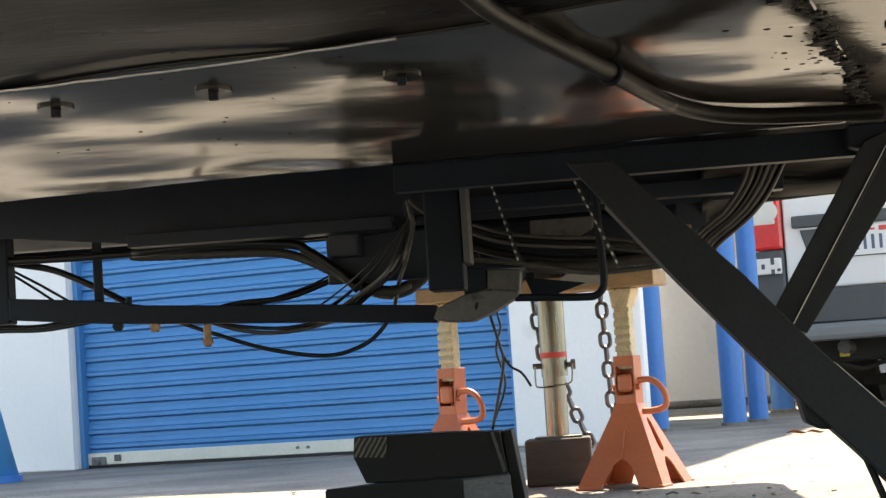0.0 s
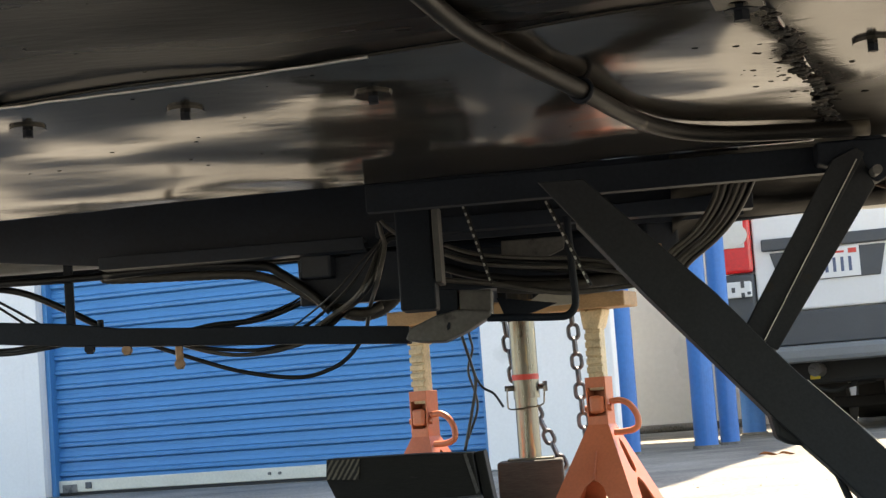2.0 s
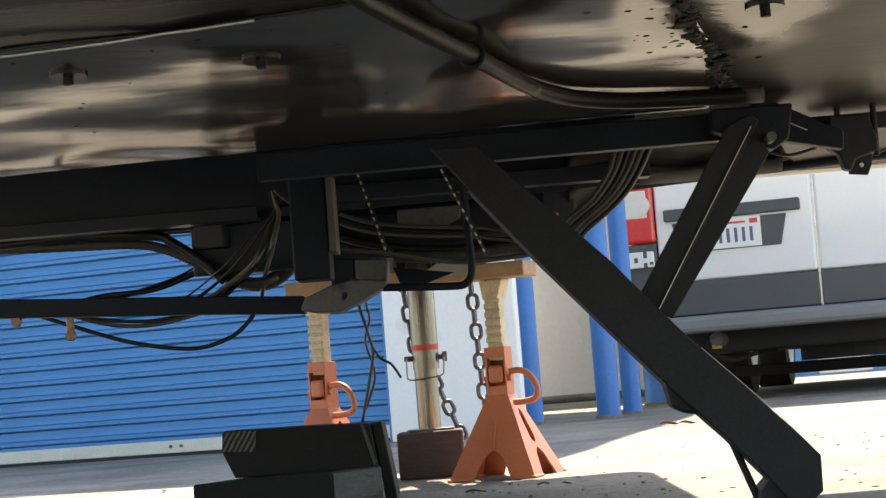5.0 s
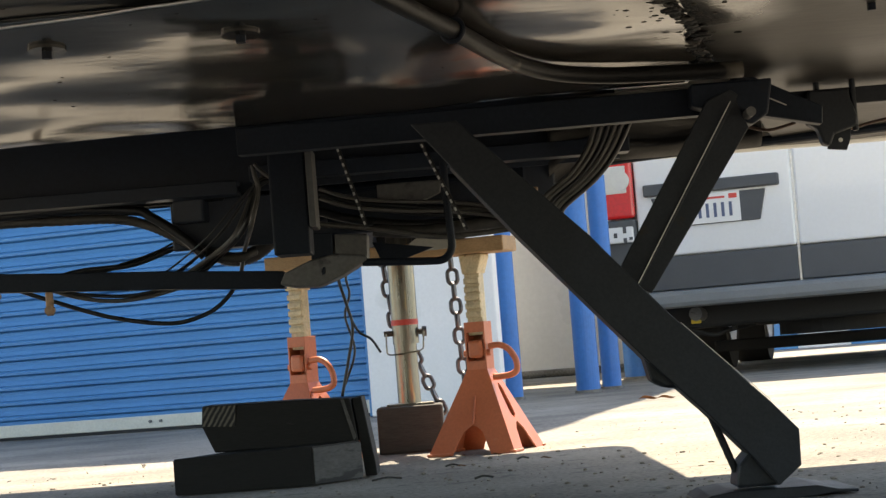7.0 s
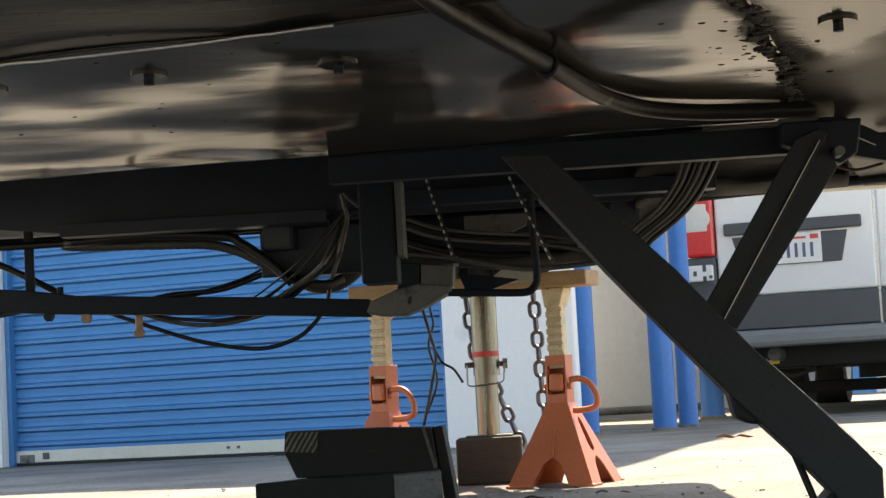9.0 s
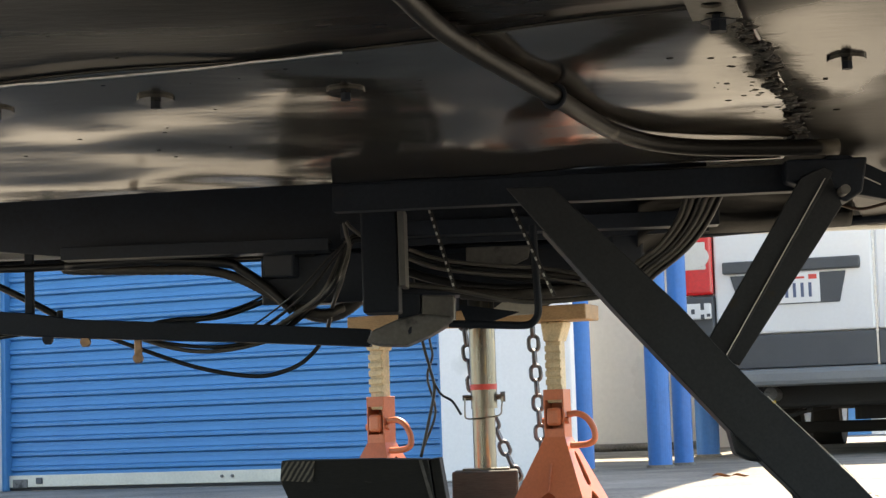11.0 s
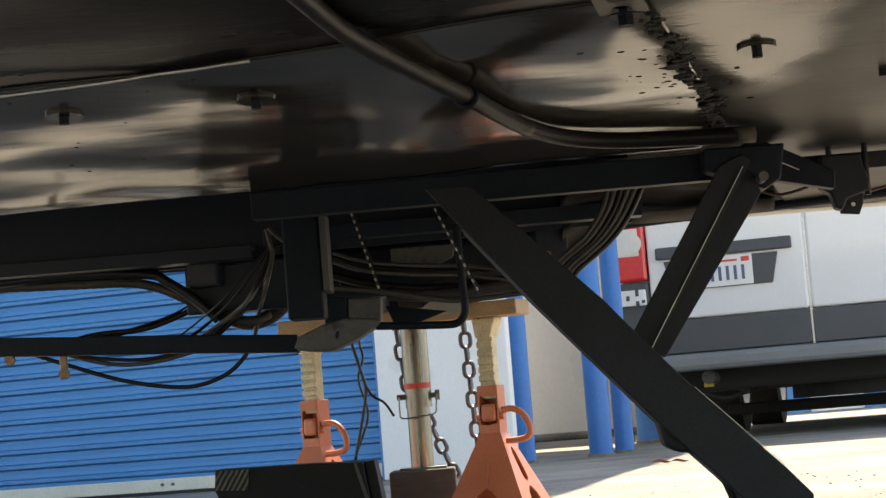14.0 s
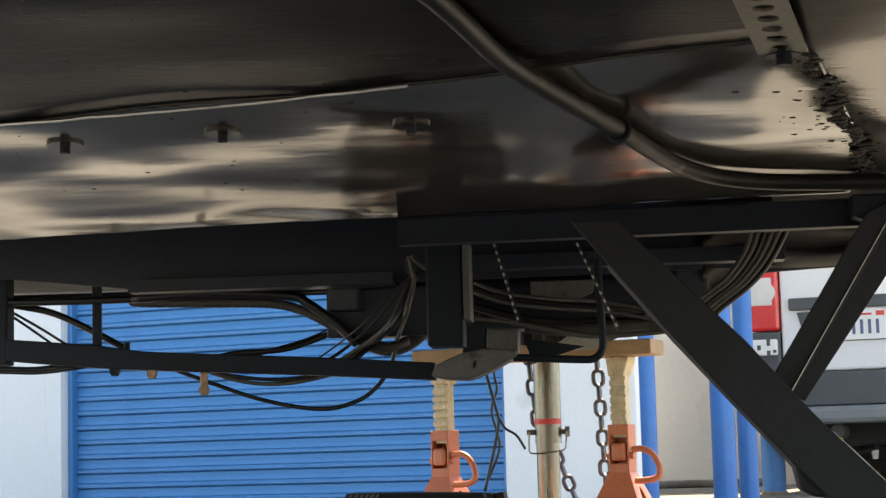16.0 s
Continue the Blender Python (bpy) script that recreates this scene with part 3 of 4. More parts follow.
# wiring
def wire(pts, r, m=WIRE, label="", ribs=0.0, name="wire"):
    part(name, tube(pts, r, 8, ribs=ribs, steps=8 if not ribs else 14), m, trl, label, smooth=True)


wire([(-0.948, 2.99, 0.464), (-0.882, 2.99, 0.449), (-0.819, 2.99, 0.419), (-0.76, 2.99, 0.386)], 0.0055)
wire([(-0.949, 2.99, 0.453), (-0.902, 2.99, 0.425), (-0.857, 2.99, 0.396)], 0.0022)
wire([(-0.949, 2.99, 0.446), (-0.92, 2.99, 0.426), (-0.884, 2.99, 0.4)], 0.0022)
wire([(-0.735, 2.95, 0.466), (-0.733, 2.95, 0.458), (-0.611, 2.95, 0.453), (-0.523, 2.95, 0.449), (-0.474, 2.95, 0.437), (-0.426, 2.95, 0.412), (-0.386, 2.95, 0.388), (-0.342, 2.95, 0.374), (-0.31, 2.97, 0.385)], 0.0075, COND, "split loom conduit", 0.12, "conduit")
wire([(-0.738, 2.93, 0.462), (-0.606, 2.93, 0.466), (-0.489, 2.93, 0.458), (-0.46, 2.93, 0.445), (-0.417, 2.93, 0.413), (-0.384, 2.93, 0.38)], 0.0075, WIRE, "", 0.0, "conduit")
wire([(-1.1, 2.94, 0.468), (-0.8, 2.94, 0.462), (-0.5, 2.94, 0.468), (-0.35, 2.94, 0.470)], 0.006, WIRE, "", 0.0, "conduit")
wire([(-0.583, 2.985, 0.367), (-0.463, 2.985, 0.397), (-0.388, 2.985, 0.437), (-0.314, 2.985, 0.473)], 0.0018)
wire([(-0.573, 2.985, 0.367), (-0.454, 2.985, 0.391), (-0.38, 2.985, 0.427), (-0.306, 2.985, 0.458)], 0.0018)
wire([(-0.634, 2.985, 0.366), (-0.582, 2.985, 0.375), (-0.5, 2.985, 0.38), (-0.417, 2.985, 0.408), (-0.371, 2.985, 0.427)], 0.0045)
wire([(-0.444, 2.99, 0.344), (-0.388, 2.95, 0.372), (-0.331, 2.86, 0.399), (-0.307, 2.86, 0.44), (-0.292, 2.86, 0.474), (-0.278, 2.86, 0.486)], 0.0042, WIREG, "scuffed grey cable")
wire([(-0.434, 2.99, 0.343), (-0.37, 2.95, 0.376), (-0.315, 2.84, 0.405), (-0.293, 2.84, 0.455), (-0.281, 2.84, 0.475), (-0.26, 2.84, 0.478)], 0.0045)
wire([(-0.424, 2.99, 0.343), (-0.379, 2.95, 0.371), (-0.324, 2.85, 0.4), (-0.3, 2.85, 0.448), (-0.288, 2.85, 0.474), (-0.262, 2.85, 0.483)], 0.003)
wire([(-0.338, 2.99, 0.348), (-0.324, 2.95, 0.387), (-0.299, 2.83, 0.412), (-0.285, 2.83, 0.462), (-0.288, 2.83, 0.484), (-0.291, 2.83, 0.503)], 0.0034, WIREG, "scuffed grey cable")
wire([(-0.287, 2.82, 0.503), (-0.278, 2.82, 0.492), (-0.256, 2.82, 0.474)], 0.0028, WIREG, "scuffed grey cable")
wire([(-0.44, 3.1, 0.445), (-0.404, 3.1, 0.404), (-0.368, 3.1, 0.383), (-0.33, 3.1, 0.385), (-0.297, 3.1, 0.407), (-0.281, 3.1, 0.435)], 0.011, COND, "thick corrugated hose loop", 0.1, "hose")
wire([(-0.71, 2.985, 0.363), (-0.63, 2.985, 0.331), (-0.54, 2.985, 0.299), (-0.451, 2.985, 0.283), (-0.396, 2.985, 0.293), (-0.363, 2.985, 0.314), (-0.335, 2.985, 0.349)], 0.0034)
wire([(-0.659, 2.985, 0.359), (-0.593, 2.985, 0.335), (-0.539, 2.985, 0.325), (-0.485, 2.985, 0.327), (-0.424, 2.985, 0.339)], 0.0034, WIREG, "scuffed grey cable")
wire([(-0.675, 2.985, 0.36), (-0.61, 2.985, 0.343), (-0.52, 2.985, 0.331), (-0.442, 2.985, 0.338)], 0.003)
wire([(-1.124, 2.985, 0.379), (-1.032, 2.985, 0.373), (-0.977, 2.985, 0.364), (-0.904, 2.985, 0.359), (-0.818, 2.985, 0.37)], 0.005)
wire([(-1.10, 2.96, 0.362), (-0.956, 2.96, 0.356), (-0.884, 2.96, 0.354), (-0.78, 2.96, 0.366)], 0.004)
for k in range(6):
    u = k / 5
    wire([(0.12 + 0.035 * u, 2.80, 0.402 - 0.012 * u), (0.141 + 0.023 * u, 2.80, 0.423 - 0.019 * u), (0.176 + 0.033 * u, 2.80, 0.449 - 0.011 * u), (0.205 + 0.036 * u, 2.80, 0.488 - 0.015 * u), (0.216 + 0.052 * u, 2.80, 0.520), (0.22 + 0.056 * u, 2.80, 0.545)], 0.0042, WIREG if k % 3 != 2 else WIRE, "scuffed grey cable" if k % 3 != 2 else "")
part("cable_clip", box(0.118, 0.152, 2.785, 2.80, 0.382, 0.40, 0.002), EDGE, trl, "bright metal cable clip")
part("cable_clip", box(0.095, 0.125, 2.78, 2.80, 0.425, 0.433, 0.002), COPPER, trl, "tarnished brass clip")
wire([(-0.239, 2.95, 0.469), (-0.206, 2.95, 0.458), (-0.17, 2.95, 0.443), (-0.1, 2.95, 0.429), (-0.014, 2.95, 0.415), (0.06, 2.95, 0.41)], 0.004)
wire([(-0.239, 2.94, 0.478), (-0.206, 2.94, 0.464), (-0.17, 2.94, 0.450), (-0.1, 2.94, 0.436), (0.0, 2.94, 0.424)], 0.004)
wire([(-0.242, 2.97, 0.449), (-0.209, 2.97, 0.438), (-0.155, 2.97, 0.421), (-0.067, 2.97, 0.406), (0.038, 2.97, 0.404), (0.11, 2.95, 0.392)], 0.007)
wire([(-0.222, 2.92, 0.417), (-0.188, 2.92, 0.411), (-0.13, 2.92, 0.402), (-0.067, 2.92, 0.388), (-0.016, 2.92, 0.38), (0.062, 2.92, 0.382), (0.12, 2.9, 0.386)], 0.0042, WIREG, "scuffed grey cable")
wire([(-0.125, 2.95, 0.40), (-0.06, 2.95, 0.393), (0.0, 2.95, 0.394), (0.06, 2.95, 0.398), (0.12, 2.92, 0.392)], 0.010, COND, "black loom bundle", 0.06, "conduit")
wire([(-0.05, 2.99, 0.43), (0.02, 2.99, 0.425), (0.09, 2.97, 0.415), (0.13, 2.95, 0.405)], 0.006, WIREG, "scuffed grey cable")
wire([(-0.21, 3.3, 0.42), (-0.208, 3.3, 0.355), (-0.194, 3.3, 0.294), (-0.188, 3.3, 0.26), (-0.199, 3.3, 0.207), (-0.215, 3.3, 0.144)], 0.0028)
wire([(-0.195, 3.31, 0.42), (-0.194, 3.31, 0.348), (-0.19, 3.31, 0.318), (-0.2, 3.31, 0.28), (-0.188, 3.31, 0.221), (-0.209, 3.31, 0.163)], 0.0022)
wire([(-0.190, 3.3, 0.275), (-0.177, 3.3, 0.251), (-0.158, 3.3, 0.238), (-0.143, 3.3, 0.214)], 0.0022)

for k, (dx, dz, r) in enumerate(((-0.03, 0.0, 0.0018), (-0.018, 0.006, 0.0022), (0.012, -0.004, 0.002), (0.03, 0.01, 0.0018), (-0.045, 0.004, 0.0016))):
    wire([(-0.44 + dx, 2.99, 0.345), (-0.385 + dx * 0.9, 2.95, 0.372 + dz), (-0.335 + dx * 0.7, 2.88, 0.405 + dz), (-0.303 + dx * 0.4, 2.86, 0.447 + dz), (-0.287, 2.85, 0.478), (-0.262, 2.85, 0.486)], r, WIREG if k % 2 else WIRE, "scuffed grey cable" if k % 2 else "")
for z0 in (0.466, 0.452):
    wire([(-0.20, 2.90, z0), (-0.15, 2.90, z0 - 0.018), (-0.08, 2.91, z0 - 0.028), (0.0, 2.93, z0 - 0.034), (0.08, 2.93, z0 - 0.05)], 0.003, WIREG, "scuffed grey cable")

# lugs under the step bar
for x, z0, z1, m, lab in ((-0.768, 0.342, 0.36, BLACK, "black bolt head"), (-0.709, 0.336, 0.356, COPPER, "copper cable lug"), (-0.627, 0.308, 0.345, COPPER, "copper cable lug")):
    bm = box(x - 0.006, x + 0.006, 2.935, 2.941, z0, z1, 0.002)
    rod((x, 2.931, z0 + 0.008), (x, 2.944, z0 + 0.008), 0.0075, 14, bm)
    part("cable_lug", bm, m, trl, lab)
part("bolt", rod((-0.751, 2.947, 0.38), (-0.751, 2.947, 0.395), 0.005, 8), BLACK, trl)


# panel bolts with bowed washers
def panel_bolt(x, y):
    z = belly(y) + dent(x, y) - (0.0012 if x > crack_x(y) else 0)
    bm = rod((x, y, z - 0.003), (x, y, z + 0.001), 0.0198, 28)
    turned(bm, Matrix.Translation((x, y, z)) @ Matrix.Rotation(-0.085, 4, "X") @ Matrix.Translation((-x, -y, -z)))
    wsh = part("washer", bm, WASHER, trl, "dark steel washer")
    bm = rod((x, y, z - 0.0105), (x, y, z - 0.003), 0.0056, 6)
    part("bolt_head", bm, BLACK, wsh)


for bx, by in ((-0.574, 1.965), (-0.401, 1.951), (-0.200, 1.931), (0.305, 1.888), (-0.744, 1.977)):
    panel_bolt(bx, by)
part("bolt_head", box(0.456, 0.464, 2.027, 2.035, belly(2.031) - 0.007, belly(2.031) + 0.002, 0.001), BLACK, trl)

# cracked weld along the lap, and the perforated strip
rng = random.Random(4)
bm = bmesh.new()
for i in range(260):
    u = rng.random()
    y = 1.733 + 0.501 * u
    wide = 0.004 + 0.006 * max(0.0, noise.noise((u * 9, 0.3, 5)))
    x = crack_x(y) + rng.gauss(0, wide) + 0.006 * math.sin(y * 31) + 0.003 * math.sin(y * 90)
    s = rng.uniform(0.0012, 0.0046)
    m = Matrix.Translation((x, y, belly(y) - 0.002 + rng.uniform(-0.0015, 0.001))) @ Matrix.Rotation(rng.uniform(-0.6, 0.6), 4, "Z") @ Matrix.Diagonal((s * rng.uniform(0.8, 2.4), s * rng.uniform(0.6, 1.8), s * 0.5, 1))
    bmesh.ops.create_icosphere(bm, subdivisions=1, radius=1, matrix=m)
part("weld_bead", bm, RUST, trl, "lumpy cracked and rusty weld bead")
bm = bmesh.new()
for i in range(50):
    y = 1.98 + rng.gauss(0, 0.08)
    x = crack_x(y) - 0.02 + rng.gauss(0, 0.03)
    s = rng.uniform(0.0006, 0.002)
    bmesh.ops.create_icosphere(bm, subdivisions=1, radius=1, matrix=Matrix.Translation((x, y, belly(y) + dent(x, y) - (0.0012 if x > crack_x(y) else 0))) @ Matrix.Diagonal((s * 2.5, s, s * 0.6, 1)))
tagged(part("spatter", bm, RUST, trl, "dark weld spatter and flaked paint"), kind="stuff")
bm = bmesh.new()
for i in range(60):
    x, y = rng.uniform(-0.7, 0.1), rng.uniform(1.0, 2.3)
    s = rng.uniform(0.0006, 0.0016)
    bmesh.ops.create_icosphere(bm, subdivisions=1, radius=1, matrix=Matrix.Translation((x, y, belly(y) + dent(x, y))) @ Matrix.Diagonal((s * 2.2, s, s * 0.5, 1)))
for i in range(24):
    x, y = -0.27 + rng.gauss(0, 0.02), 1.51 + rng.gauss(0, 0.02)
    s = rng.uniform(0.0008, 0.002)
    bmesh.ops.create_icosphere(bm, subdivisions=1, radius=1, matrix=Matrix.Translation((x, y, belly(y) + 0.002)) @ Matrix.Diagonal((s * 2, s * 1.4, s * 0.5, 1)))
tagged(part("paint_chips", bm, RUST, trl, "small chips in the paint"), kind="stuff")

bm = bmesh.new()
ax = Vector((0.053, 0.251, -0.0214)).normalized()
o0 = Vector((0.163, 1.725, belly(1.725) - 0.007))
across = Vector((ax.y, -ax.x, 0))
for cell in range(16):
    c = o0 - ax * (0.03 + 0.030 * cell)
    outer, inner = [], []
    for k in range(16):
        a = 2 * math.pi * k / 16
        q = max(abs(math.cos(a)), abs(math.sin(a)))
        outer.append(bm.verts.new(c + across * (0.022 * math.cos(a) / q) + ax * (0.015 * math.sin(a) / q)))
        inner.append(bm.verts.new(c + across * (0.0095 * math.cos(a)) + ax * (0.0095 * math.sin(a))))
    for k in range(16):
        bm.faces.new((outer[k], outer[(k + 1) % 16], inner[(k + 1) % 16], inner[k]))
bmesh.ops.remove_doubles(bm, verts=bm.verts, dist=0.0005)
bmesh.ops.solidify(bm, geom=bm.faces[:], thickness=0.003)
part("perforated_strip", bm, mat("dull_strip_paint", (0.16, 0.145, 0.12), 0.4, 0.2, 0.35, 25, 0.2), trl, "perforated steel strip with a row of round holes")
sc = o0 - ax * 0.006
bm = rod(sc + Vector((0, 0, -0.012)), sc + Vector((0, 0, 0.002)), 0.008, 6)
rod(sc + Vector((0, 0, -0.003)), sc + Vector((0, 0, 0.001)), 0.016, 20, bm)
part("strip_bolt", bm, BLACK, trl)

# pipe clamped under the sheet
pipe_pts = [(-0.307, 0.884, 0.6219), (-0.215, 1.284, 0.5879), (-0.139, 1.514, 0.5684), (-0.091, 1.700, 0.5525), (-0.035, 1.843, 0.5404), (0.014, 1.957, 0.5307), (0.051, 2.053, 0.5225), (0.083, 2.125, 0.5164), (0.125, 2.183, 0.5115), (0.183, 2.219, 0.5084), (0.256, 2.235, 0.5070), (0.351, 2.246, 0.5061)]
part("gas_pipe", tube(pipe_pts, 0.0098, 20, steps=6), TUBE, trl, "dark painted gas pipe with worn shine", smooth=True)
cl = Vector(pipe_pts[5])
dv = (Vector(pipe_pts[6]) - Vector(pipe_pts[4])).normalized()
bm = bmesh.new()
sv = dv.cross(Vector((0, 0, 1)))
ringpts = [cl + 0.0118 * (math.cos(a) * sv + math.sin(a) * Vector((0, 0, 1))) for a in (2 * math.pi * k / 24 for k in range(24))]
tube(ringpts, 0.0028, 8, bm, steps=1, closed=True)
box(cl.x - 0.004, cl.x + 0.004, cl.y - 0.004, cl.y + 0.004, cl.z + 0.010, cl.z + 0.015, 0.001, bm)
part("pipe_clamp", bm, BLACK, trl, "black pipe clamp")

# stabiliser leg
leg = part("stabiliser_arm", prism([(0.012, 0.474), (0.067, 0.418), (0.158, 0.326), (0.211, 0.263), (0.252, 0.218), (0.353, 0.115), (0.382, 0.082), (0.381, 0.040), (0.353, 0.018), (0.323, 0.056), (0.276, 0.109), (0.213, 0.174), (0.13, 0.268), (0.076, 0.330), (-0.002, 0.425), (-0.042, 0.474)], 2.255, 2.262, 0.0015), LEGM, trl, "black pressed steel stabiliser arm")


def strip(p, q, y0, y1, t, bm=None):
    p, q = Vector((p[0], 0, p[1])), Vector((q[0], 0, q[1]))
    d = (q - p).normalized()
    nrm = Vector((-d.z, 0, d.x)) * t
    return prism([(p.x, p.z), (q.x, q.z), ((q + nrm).x, (q + nrm).z), ((p + nrm).x, (p + nrm).z)], y0, y1, 0.0, bm)


up = [(0.067, 0.418), (0.158, 0.326), (0.252, 0.218), (0.353, 0.115), (0.382, 0.082), (0.381, 0.040)]
lo = [(0.0, 0.422), (0.076, 0.330), (0.213, 0.174), (0.276, 0.109), (0.323, 0.056)]
bm = bmesh.new()
for a, b in zip(up, up[1:]):
    strip(a, b, 2.2625, 2.32, -0.004, bm)
part("flange", bm, LEGM, leg)
bm = bmesh.new()
for a, b in zip(lo, lo[1:]):
    strip(a, b, 2.2625, 2.32, 0.004, bm)
part("flange", bm, LEGM, leg)
part("bright_edge", strip((0.255, 0.216), (0.352, 0.1175), 2.2545, 2.2575, 0.0006), EDGE, leg, "worn bright edge")
part("knuckle", prism([(0.208, 0.186), (0.216, 0.150), (0.232, 0.141), (0.258, 0.139), (0.27, 0.15), (0.24, 0.2)], 2.265, 2.315, 0.004), LEGM, leg)
part("spreader_rod", rod((0.284, 2.29, 0.106), (0.309, 2.29, 0.036), 0.0045, 10), LEGM, leg, "thin rusty brace rod")
arm2 = part("brace_arm", prism([(0.196, 0.289), (0.243, 0.364), (0.291, 0.441), (0.317, 0.482), (0.346, 0.494), (0.356, 0.486), (0.218, 0.265), (0.205, 0.257)], 2.325, 2.331, 0.0015), LEGM, trl, "black steel brace arm with bright edge")
part("flange", prism([(0.2165, 0.263), (0.352, 0.486), (0.366, 0.446), (0.232, 0.255)], 2.331, 2.368, 0.001), LEGM, arm2)
part("bright_edge", strip((0.2125, 0.263), (0.345, 0.479), 2.3215, 2.3248, -0.0011), EDGE, arm2, "worn bright edge")
part("pivot_bolt", rod((0.366, 2.30, 0.462), (0.366, 2.36, 0.462), 0.006, 14), GREYST, arm2, "scuffed pivot bolt")
part("pivot_bracket", prism([(0.30, 0.505), (0.30, 0.478), (0.335, 0.466), (0.372, 0.45), (0.392, 0.462), (0.40, 0.505)], 2.333, 2.372, 0.003), BLACK, trl, "black pivot bracket")
part("side_strut", prism([(0.352, 0.513), (0.378, 0.525), (0.437, 0.494), (0.474, 0.475), (0.472, 0.452), (0.440, 0.459), (0.391, 0.470)], 2.412, 2.436, 0.002), BLACK, trl, "short black strut")
part("strut_edge", strip((0.398, 0.4935), (0.428, 0.4785), 2.409, 2.4118, 0.0012), EDGE, trl, "worn bright edge")
part("crank_block", prism([(0.474, 0.506), (0.470, 0.463), (0.483, 0.454), (0.488, 0.435), (0.497, 0.432), (0.504, 0.447), (0.534, 0.456), (0.535, 0.469), (0.528, 0.492), (0.527, 0.506)], 2.50, 2.524, 0.003), LEGM, trl, "black crank gear block")
part("lug_plate", prism([(0.499, 0.446), (0.498, 0.430), (0.523, 0.427), (0.529, 0.441), (0.531, 0.456)], 2.526, 2.531, 0.001), LEGM, trl, "small black lug with a hole")
part("rivet", rod((0.515, 2.526, 0.4405), (0.515, 2.522, 0.4405), 0.0028, 12), EDGE, trl, "bright rivet")
part("u_bolt", rod((0.486, 2.508, 0.49), (0.486, 2.508, 0.517), 0.004, 10), LEGM, trl)
part("u_bolt", rod((0.533, 2.508, 0.45), (0.533, 2.508, 0.518), 0.004, 10), LEGM, trl)
part("side_rail", box(0.455, 0.90, 2.525, 2.55, 0.4875, 0.5095, 0.002), LEGM, trl, "black side rail")
wire([(0.385, 2.6, 0.49), (0.399, 2.6, 0.48), (0.433, 2.6, 0.469), (0.472, 2.6, 0.476)], 0.0022, mat("brown_cable", (0.06, 0.03, 0.02), 0.5), "thin brown cable")
wire([(0.53, 2.72, 0.470), (0.58, 2.75, 0.478), (0.621, 2.75, 0.486), (0.7, 2.75, 0.494)], 0.0022, mat("brown_cable", (0.06, 0.03, 0.02), 0.5), "thin brown cable")
# sagging fabric behind the cables
bm = bmesh.new()
rows = []
for j in range(15):
    v = j / 14
    row = []
    for i in range(41):
        x = 0.15 + 0.33 * i / 40
        low = 0.428 + 0.05 * min(1.0, max(0.0, (x - 0.15) / 0.105)) ** 0.6 + 0.012 * (x - 0.25)
        z = low + (0.57 - low) * v
        y = 2.955 - 0.09 * v + 0.010 * math.sin(v * 16 + 5 * x + 2.0 * noise.noise((x * 7, v * 2, 0))) + 0.006 * noise.noise((x * 14, v * 5, 4))
        row.append(bm.verts.new((x, y, z)))
    rows.append(row)
for j in range(14):
    for i in range(40):
        bm.faces.new((rows[j][i], rows[j][i + 1], rows[j + 1][i + 1], rows[j + 1][i]))
bmesh.ops.solidify(bm, geom=bm.faces[:], thickness=0.002)
part("fabric_skirt", bm, mat("black_coated_fabric", (0.02, 0.02, 0.021), 0.42, 0, 0.3, 12, 0.3, 120), trl, "black sagging coated fabric", smooth=True)

# foot pad of the leg
pad = part("foot_pad", prism([(0.262, 0.003), (0.275, 0.011), (0.30, 0.014), (0.40, 0.014), (0.425, 0.008), (0.448, 0.0065), (0.448, 0.003), (0.42, 0.004), (0.39, 0.001), (0.28, 0.001)], 2.27, 2.42, 0.0015), LEGM, leg, "bent steel foot plate on the concrete")
part("foot_pivot", prism([(0.305, 0.018), (0.31, 0.045), (0.325, 0.06), (0.345, 0.052), (0.36, 0.018)], 2.264, 2.33, 0.004), LEGM, leg)

